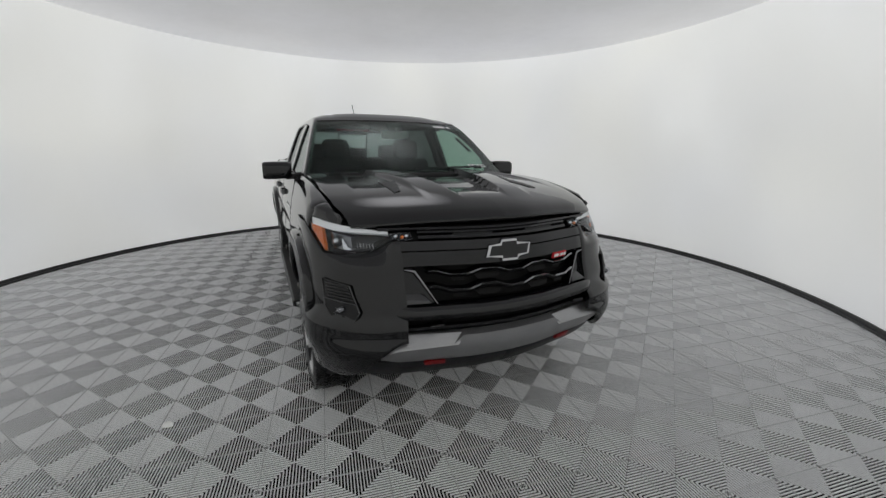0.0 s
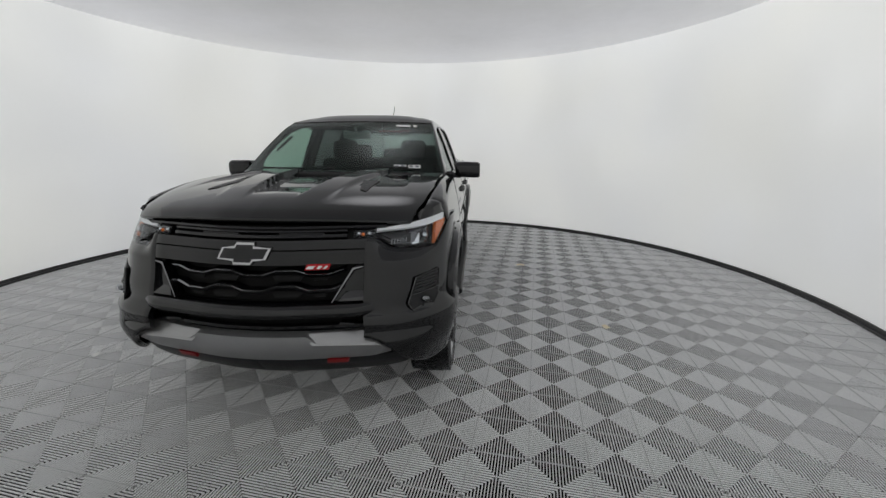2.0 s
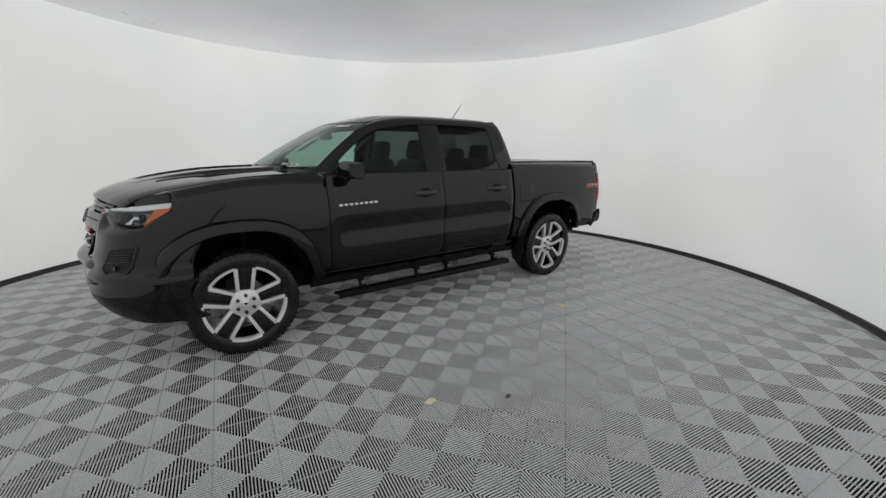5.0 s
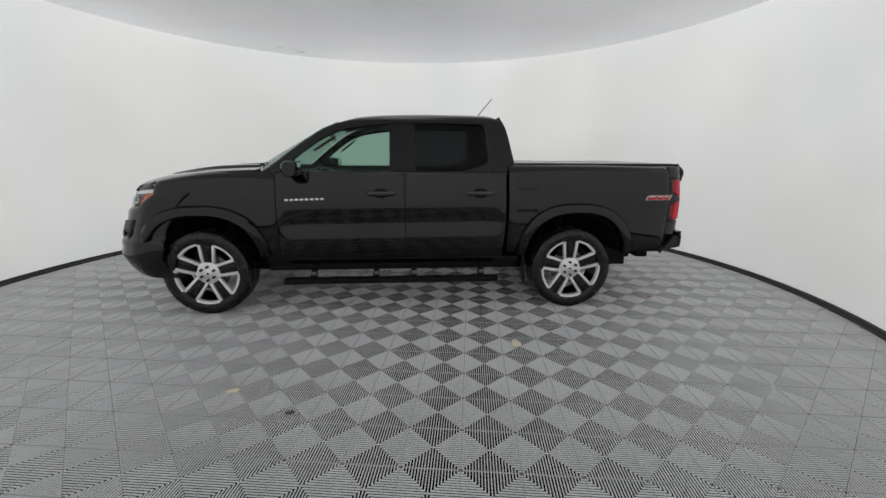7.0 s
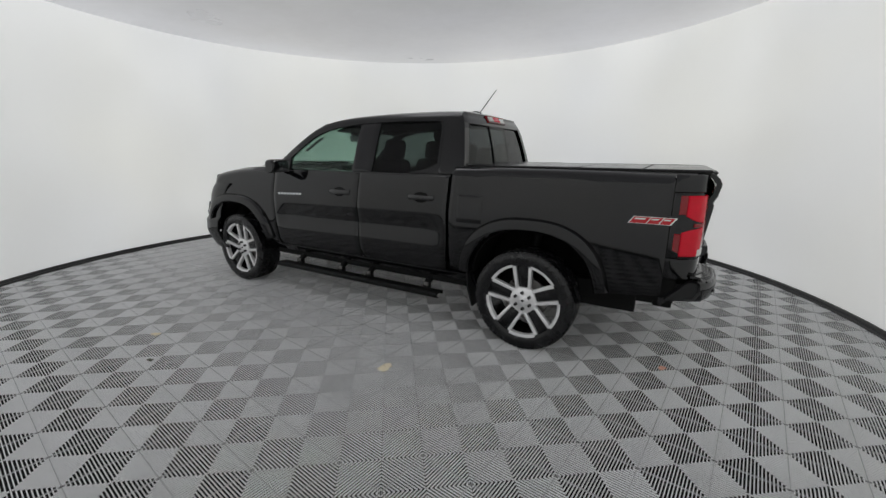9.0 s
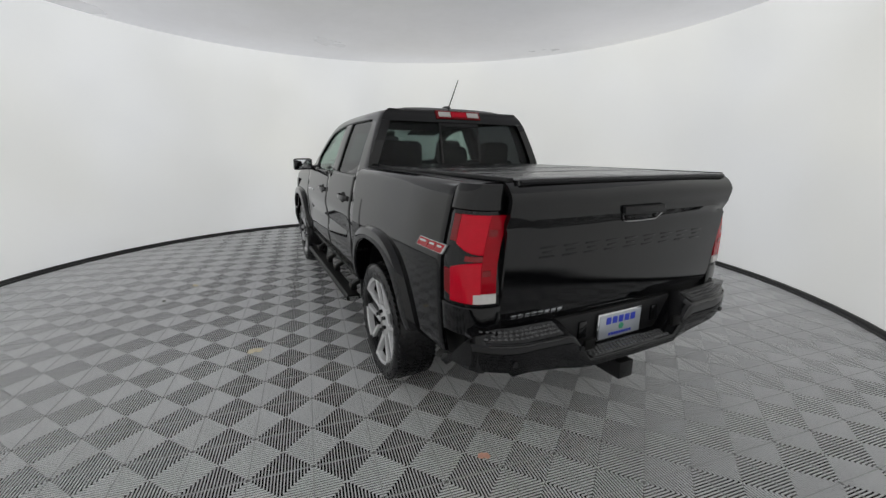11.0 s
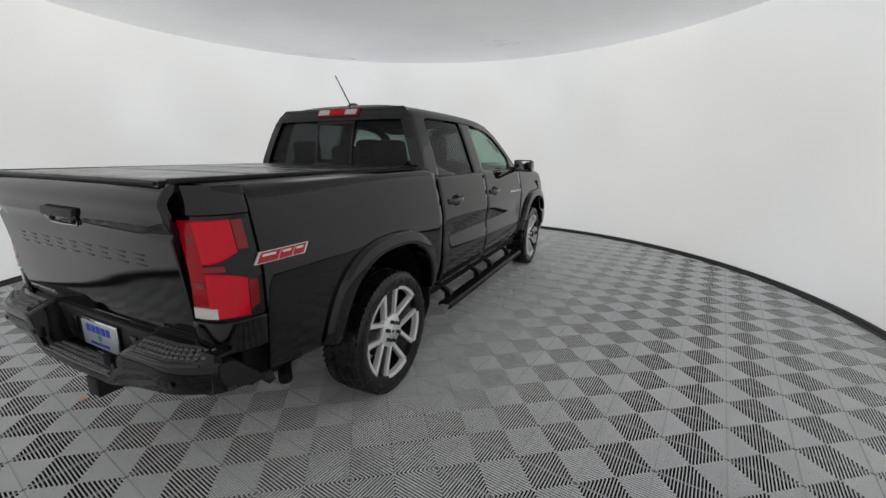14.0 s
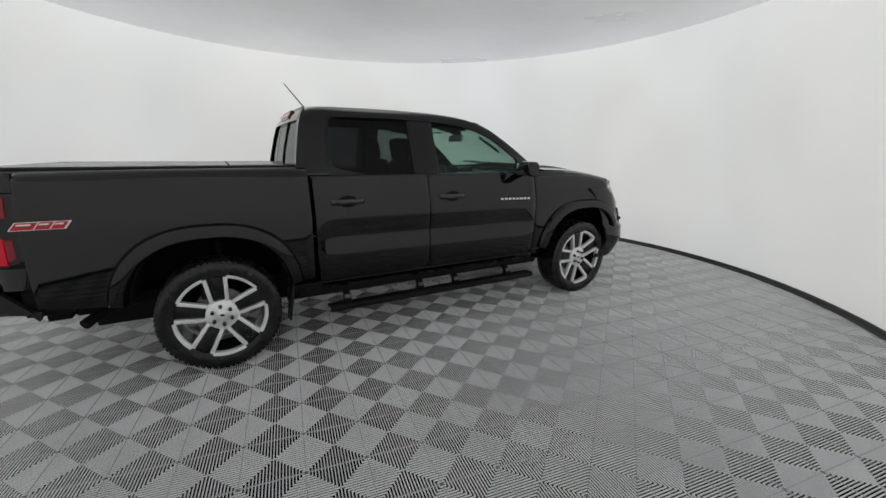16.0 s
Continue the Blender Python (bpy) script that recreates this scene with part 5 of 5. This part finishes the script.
# ---- side steps and underbody ----
for s in (1, -1):
    bm = bmesh.new()
    P = [[Vector((lerp(0.99, -0.96, u), s * (0.90 + dy), 0.308 + dz)) for dy, dz in ((-0.055, -0.012), (-0.05, 0.014), (0.04, 0.018), (0.055, 0.006), (0.052, -0.024), (0.03, -0.032))] for u in steps(20, 0.004)]
    step = part("side_step", sheet(P, 0.012, 0.0, core=Vector((0, s * 0.9, 0.33))), STEP, truck, "black side step rail")
    for x in (0.74, 0.17, -0.18, -0.81):
        bm = bmesh.new()
        box(bm, (x, s * 0.80, 0.395), (0.05, 0.14, 0.035), 0.006, pose(0, 0, 0, s * -28))
        box(bm, (x, s * 0.862, 0.340), (0.058, 0.05, 0.055), 0.006)
        part("step_bracket", bm, STEP, step)
        bm = bmesh.new()
        box(bm, (x - 0.004, s * 0.888, 0.366), (0.050, 0.012, 0.030), 0.002)
        part("bracket_cap", bm, STEEL, step)
    # mud guards ahead of the rear wheels
    bm = prism(bmesh.new(), [(0.70, 0.52), (0.90, 0.54), (0.905, 0.40), (0.86, 0.24), (0.74, 0.24)], lambda a, b, h, s=s: Vector((-1.205 + h - (0.5 - b) * 0.12, s * a, b)), -0.006, 0.006, 0.002)
    part("mud_guard", bm, PLASTIC, truck)
    bm = bmesh.new()
    box(bm, (-0.1, s * 0.48, 0.415), (4.6, 0.10, 0.21), 0.01)
    part("chassis_rail", bm, UNDER, truck)
# unseen underbody boxes, like the rails, hang low to block light beneath the truck
for name, c, sz in (("floor_pan", (0.0, 0, 0.43), (2.3, 1.62, 0.10)), ("engine_tray", (1.7, 0, 0.43), (1.0, 0.80, 0.26)), ("gearbox", (0.35, -0.02, 0.36), (1.3, 0.42, 0.16)), ("bed_floor", (-1.9, 0, 0.72), (1.6, 0.78, 0.10)), ("fuel_tank", (-0.55, 0.24, 0.36), (0.95, 0.36, 0.16)),
                    ("bed_bulkhead", (-1.10, 0, 0.90), (0.03, 1.5, 0.80)), ("firewall", (1.10, 0, 0.9), (0.04, 1.56, 0.78)), ("spare_wheel", (-2.2, 0, 0.44), (0.7, 0.7, 0.20)),
                    ("bed_rear_panel", (-2.45, 0, 0.68), (0.55, 1.5, 0.10))):
    bm = bmesh.new()
    box(bm, c, sz, 0.02)
    part(name, bm, UNDER, truck)
for x, r in ((1.6685, 0.05), (-1.6685, 0.06)):
    bm = tube(bmesh.new(), [(x, -0.66, HUB_Z), (x, -0.2, HUB_Z), (x, 0.2, HUB_Z), (x, 0.66, HUB_Z)], r, 12)
    if x < 0:
        bmesh.ops.create_uvsphere(bm, u_segments=16, v_segments=10, radius=0.14, matrix=Matrix.Translation((x, 0, HUB_Z)))
    part("axle", bm, UNDER, truck)
for x in (1.62, -1.60):
    bm = tube(bmesh.new(), [(x, 0.56, 0.42), (x - 0.02, 0.54, 0.6), (x - 0.05, 0.52, 0.82)], 0.035, 12)
    pair("shock_absorber", bm, UNDER, truck)

# ---- cabin ----


def seat(x, y, width, rake=16, head=True):
    s = new("seat")
    s.parent = truck
    bm = bmesh.new()
    box(bm, (x + 0.05, y, 0.80), (0.52, width, 0.16), 0.05, seg=3)
    part("cushion", bm, CLOTH, s)
    bm = bmesh.new()
    box(bm, (x - 0.26, y, 1.09), (0.15, width * 0.96, 0.60), 0.055, pose(0, 0, 0, 0, -rake, 0), 3)
    part("backrest", bm, CLOTH, s)
    for dy in ((0,) if width < 0.7 else (-0.42, 0, 0.42)):
        bm = bmesh.new()
        top = 1.475 if width < 0.7 else (1.44 if dy else 1.40)
        box(bm, (x - 0.36, y + dy, top), (0.11, 0.27, 0.20), 0.052, pose(0, 0, 0, 0, -rake * 0.6, 0), 3)
        tube(bm, [(x - 0.345, y + dy - 0.06, top - 0.17), (x - 0.35, y + dy - 0.06, top)], 0.007, 6)
        tube(bm, [(x - 0.345, y + dy + 0.06, top - 0.17), (x - 0.35, y + dy + 0.06, top)], 0.007, 6)
        part("headrest", bm, CLOTH, s)
    return s


seat(0.22, 0.37, 0.50)
seat(0.22, -0.37, 0.50)
seat(-0.58, 0.0, 1.36, 10)
P = []
for y in [lerp(-0.76, 0.76, k / 24) for k in range(25)]:
    hump = 0.03 * math.exp(-((y - 0.37) / 0.16) ** 2)
    P.append([Vector((1.20 - 0.1 * y * y, y, 1.245)), Vector((1.05, y, 1.262 + hump * 0.5)), Vector((0.86, y, 1.255 + hump)), Vector((0.80, y, 1.22)), Vector((0.80, y, 1.12)), Vector((0.86, y, 0.95)), Vector((0.95, y, 0.75))])
dash = part("dashboard", sheet(P, 0.03, 0.0, core=Vector((1.2, 0, 0.8))), DASH, truck, "black dashboard")
bm = bmesh.new()
box(bm, (0.80, 0.02, 1.215), (0.02, 0.29, 0.17), 0.008)
part("centre_screen", bm, GLOSSBLACK, dash)
bm = bmesh.new()
m = Matrix.Translation((0.62, 0.37, 1.13)) @ pose(0, 0, 0, 0, -65, 0)
tube(bm, [m @ Vector((0.185 * math.cos(a), 0.185 * math.sin(a), 0)) for a in [2 * math.pi * k / 32 for k in range(32)]], 0.015, 8, True)
for a in (0.0, math.pi, 1.5 * math.pi):
    tube(bm, [m @ Vector((0.18 * math.sin(a), 0.18 * math.cos(a), 0)), m @ Vector((0.03 * math.sin(a), 0.03 * math.cos(a), -0.02))], 0.013, 6)
tube(bm, [m @ Vector((0, 0, -0.01)), (0.88, 0.37, 1.03)], 0.045, 10)
part("steering_wheel", bm, DASH, truck, "black three-spoke steering wheel")
bm = bmesh.new()
box(bm, (0.665, 0.0, 1.598), (0.03, 0.240, 0.070), 0.014, pose(0, 0, 0, 0, 12, 4), 3)
tube(bm, [(0.675, 0, 1.61), (0.715, 0, 1.655)], 0.012, 8)
part("inside_mirror", bm, MIRRORBACK, truck, "inside mirror with its reflection painted grey")
bm = bmesh.new()
box(bm, (0.660, 0.0, 1.660), (0.09, 0.12, 0.045), 0.012, pose(0, 0, 0, 0, 28, 0))
part("sensor_housing", bm, PLASTIC, truck)
# headliner, inner pillars, sun visors
P = [[Vector((x, w * (cab_y(1.70) - 0.05), 1.725 + 0.02 * (1 - w * w) - 0.03 * smooth01((x - 0.2) / 0.3))) for w in [q / 6 - 1 for q in range(13)]] for x in [lerp(0.45, -0.98, k / 12) for k in range(13)]]
part("headliner", sheet(P, 0.02, 0.0), CLOTH, truck)
for y in (0.33, -0.33):
    bm = bmesh.new()
    box(bm, (0.40, y, 1.672), (0.16, 0.36, 0.018), 0.007, pose(0, 0, 0, 0, 14, 0))
    part("sun_visor", bm, CLOTH, truck)
for s in (1, -1):
    bm = tube(bmesh.new(), [(-0.11, s * 0.775, 1.25), (-0.12, s * 0.70, 1.48), (-0.13, s * 0.61, 1.70)], 0.035, 8)
    part("inner_pillar", bm, DASH, truck)
    bm = bmesh.new()
    box(bm, (0.0, s * 0.795, 1.05), (1.95, 0.05, 0.42), 0.02)
    part("door_trim", bm, DASH, truck)
    bm = tube(bmesh.new(), [(0.52, s * 0.66, 1.585), (0.60, s * 0.69, 1.53), (0.70, s * 0.72, 1.46)], 0.012, 8)
    part("grab_handle", bm, DASH, truck)
# windshield stickers: plain paper with bars


def ws_point(w, t):
    i = min(15, int(t * 16))
    e = ws_edge[i].lerp(ws_edge[i + 1], t * 16 - i)
    k = smooth01((e[1] - 1.285) / (1.70 - 1.285))
    return Vector((e[0] + lerp(0.235, 0.085, k) * (1 - abs(w) ** 2.2), w * (cab_y(e[1]) - 0.012), e[1] + 0.006 + 0.012 * (1 - w * w)))


def sticker(w0, w1, t0, t1, bars):
    P = [[ws_point(lerp(w0, w1, u / 3), lerp(t0, t1, v / 3)) + Vector((0.003, 0, 0.003)) for v in range(4)] for u in range(4)]
    st = part("sticker", sheet(P, 0.001, 0.0), PAPER, truck, "small white paper sticker")
    for k in range(bars):
        a, b = lerp(w0, w1, (k + 0.15) / bars), lerp(w0, w1, (k + 0.75) / bars)
        Q = [[ws_point(q, lerp(t0, t1, r)) + Vector((0.005, 0, 0.005)) for r in (0.25, 0.75)] for q in (a, b)]
        part("print_bar", sheet(Q, 0.0006, 0.0), INK, st)


sticker(0.56, 0.67, 0.105, 0.15, 2)
sticker(0.69, 0.80, 0.105, 0.15, 2)
sticker(0.54, 0.72, 0.805, 0.848, 0)
sticker(0.76, 0.805, 0.805, 0.858, 0)


# ---- the ribbed tile floor ----
TILE_O, TILE_U, TILE_TURN = (0.1726, 2.8246), 0.2844, 171.990
# ribs kept shallow to suit the camera's view; the black slab supplies groove shade
RIBS, RIB_H = 20, 0.0056

bm = bmesh.new()
ring = [bm.verts.new((AXIS_X + (WALL_R + 0.09) * math.cos(2 * math.pi * k / 96), AXIS_Y + (WALL_R + 0.09) * math.sin(2 * math.pi * k / 96), z)) for z in (-0.1, -0.0058) for k in range(96)]
bm.faces.new(ring[:96])
bm.faces.new(ring[96:])
for k in range(96):
    bm.faces.new((ring[k], ring[(k + 1) % 96], ring[96 + (k + 1) % 96], ring[96 + k]))
floor = thing("floor", bm, SUBFLOOR, "dark floor slab under grey ribbed interlocking tiles", "floor", kind="structure")


def tile_geometry():
    """Four diamonds of parallel ribs round the tile's middle, each with a thin cross bar."""
    V, F = [], []
    h = TILE_U / 2
    p = h / (RIBS / 2)

    def quad_bar(quads, mid, turn, z0, z1):
        base = len(V)
        c, s = math.cos(turn), math.sin(turn)
        for z in (z1, z0):
            for a, b in quads:
                V.append((mid[0] + a * c - b * s, mid[1] + a * s + b * c, z))
        F.append((base, base + 1, base + 2, base + 3))
        for k in range(4):
            F.append((base + k, base + 4 + k, base + 4 + (k + 1) % 4, base + (k + 1) % 4))

    for mid, turn in (((h, 0), math.pi / 2), ((-h, 0), math.pi / 2), ((0, h), 0), ((0, -h), 0)):
        for k in range(1 - RIBS // 2, RIBS // 2):
            n0, n1 = (k - 0.17) * p, (k + 0.17) * p
            e0, e1 = h - abs(n0) - 0.0012, h - abs(n1) - 0.0012
            quad_bar([(-e0, n0), (e0, n0), (e1, n1), (-e1, n1)], mid, turn, -RIB_H, 0.0)
        quad_bar([(-0.0016, -h + 0.004), (0.0016, -h + 0.004), (0.0016, h - 0.004), (-0.0016, h - 0.004)], mid, turn, -RIB_H, 0.0006)
    return V, F


TV, TF = tile_geometry()
tile_mesh = bpy.data.meshes.new("floor_tile")
tile_mesh.from_pydata(TV, [], TF)
tile_mesh.materials.append(TILEMAT)
tile_mesh.materials.append(TILETOP)
tile_mesh.materials.append(TILEBAR)
# each bar has five faces; the first is its darkened top; the last bar of a diamond is the duller cross bar
BARS = RIBS
SLOTS = [2 if (k // 5) % BARS == BARS - 1 else 0 if k % 5 else 1 for k in range(len(TF))]
tile_mesh.polygons.foreach_set("material_index", SLOTS)
spots = []
ca, sa = math.cos(radians(TILE_TURN)), math.sin(radians(TILE_TURN))
for i in range(-40, 41):
    for j in range(-40, 41):
        if (i + j) % 2 == 0:
            x = TILE_O[0] + TILE_U * (i * ca - j * sa)
            y = TILE_O[1] + TILE_U * (i * sa + j * ca)
            r = math.hypot(x - AXIS_X, y - AXIS_Y)
            if r < WALL_R + 0.26:
                under = abs(x) < 2.4 and abs(y) < 0.75
                spots.append((9.0 if r > WALL_R - 0.24 else 5.0 if under else abs(r - 2.9), x, y))
spots.sort()
for _, x, y in spots[:300]:
    ob = new("floor_tile", tile_mesh)
    ob.parent = floor
    ob.matrix_basis = pose(x, y, 0, 0, 0, TILE_TURN)
V2, F2 = [], []
for _, x, y in spots[300:]:
    base = len(V2)
    for a, b, z in TV:
        px, py = x + a * ca - b * sa - AXIS_X, y + a * sa + b * ca - AXIS_Y
        # tiles at the edge are cut off under the wall
        k = min(1.0, (WALL_R + 0.08) / max(0.1, math.hypot(px, py)))
        V2.append((AXIS_X + k * px, AXIS_Y + k * py, z))
    F2 += [tuple(base + k for k in f) for f in TF]
me = bpy.data.meshes.new("floor_tiles_rest")
me.from_pydata(V2, [], F2)
me.materials.append(TILEMAT)
me.materials.append(TILETOP)
me.materials.append(TILEBAR)
me.polygons.foreach_set("material_index", SLOTS * (len(F2) // len(SLOTS)))
rest = new("floor_tiles_rest", me)
rest.parent = floor
tagged(rest, "grey ribbed plastic floor tiles", kind="stuff")


# ---- litter on the tiles ----
def scrap(name, x, y, size, turn, material, label, category, curl=0.3):
    rnd = random.Random(int(1000 * (x + 9 * y)))
    n = 9
    bm = bmesh.new()
    outline = []
    for k in range(n):
        a = 2 * math.pi * k / n
        r = size * (0.55 + 0.45 * rnd.random()) * (1.0 if abs(math.cos(a)) > 0.5 else 0.6)
        outline.append((r * math.cos(a), r * math.sin(a)))
    mid_t = bm.verts.new((0, 0, 0.0035))
    mid_b = bm.verts.new((0, 0, 0.0))
    top = [bm.verts.new((a, b, 0.003 + curl * size * rnd.random() * 0.6)) for a, b in outline]
    low = [bm.verts.new((v.co.x, v.co.y, max(0.0, v.co.z - 0.002))) for v in top]
    for k in range(n):
        q = (k + 1) % n
        bm.faces.new((mid_t, top[k], top[q]))
        bm.faces.new((mid_b, low[q], low[k]))
        bm.faces.new((top[k], low[k], low[q], top[q]))
    ob = thing(name, bm, material, label, category, "litter on the tiles")
    ob.matrix_basis = pose(x, y, 0.0005, 0, 0, turn)
    return ob


scrap("dry_leaf", 0.944, 2.190, 0.056, 20, LEAFTAN, "small dry tan leaf lying on the floor tiles", "leaf")
scrap("dry_leaf", -0.975, 1.660, 0.066, 75, LEAFTAN, "torn dry tan leaf lying on the floor tiles", "leaf")
scrap("dry_leaf", -2.626, 0.695, 0.042, 40, LEAFORANGE, "small dry orange leaf lying on the floor tiles", "leaf")
scrap("paper_scrap", 1.80, -1.675, 0.044, 10, SCRAP, "small white scrap lying on the floor tiles", "scrap")
scrap("paper_scrap", -2.466, 2.350, 0.018, 30, SCRAP, "tiny white scrap lying on the floor tiles", "scrap")
scrap("dry_leaf", 0.532, 2.422, 0.030, 10, LEAFDARK, "small dark curled leaf lying on the floor tiles", "leaf", 0.5)
scrap("paper_scrap", 2.759, -2.491, 0.022, 50, SCRAP, "tiny white scrap lying on the floor tiles", "scrap")
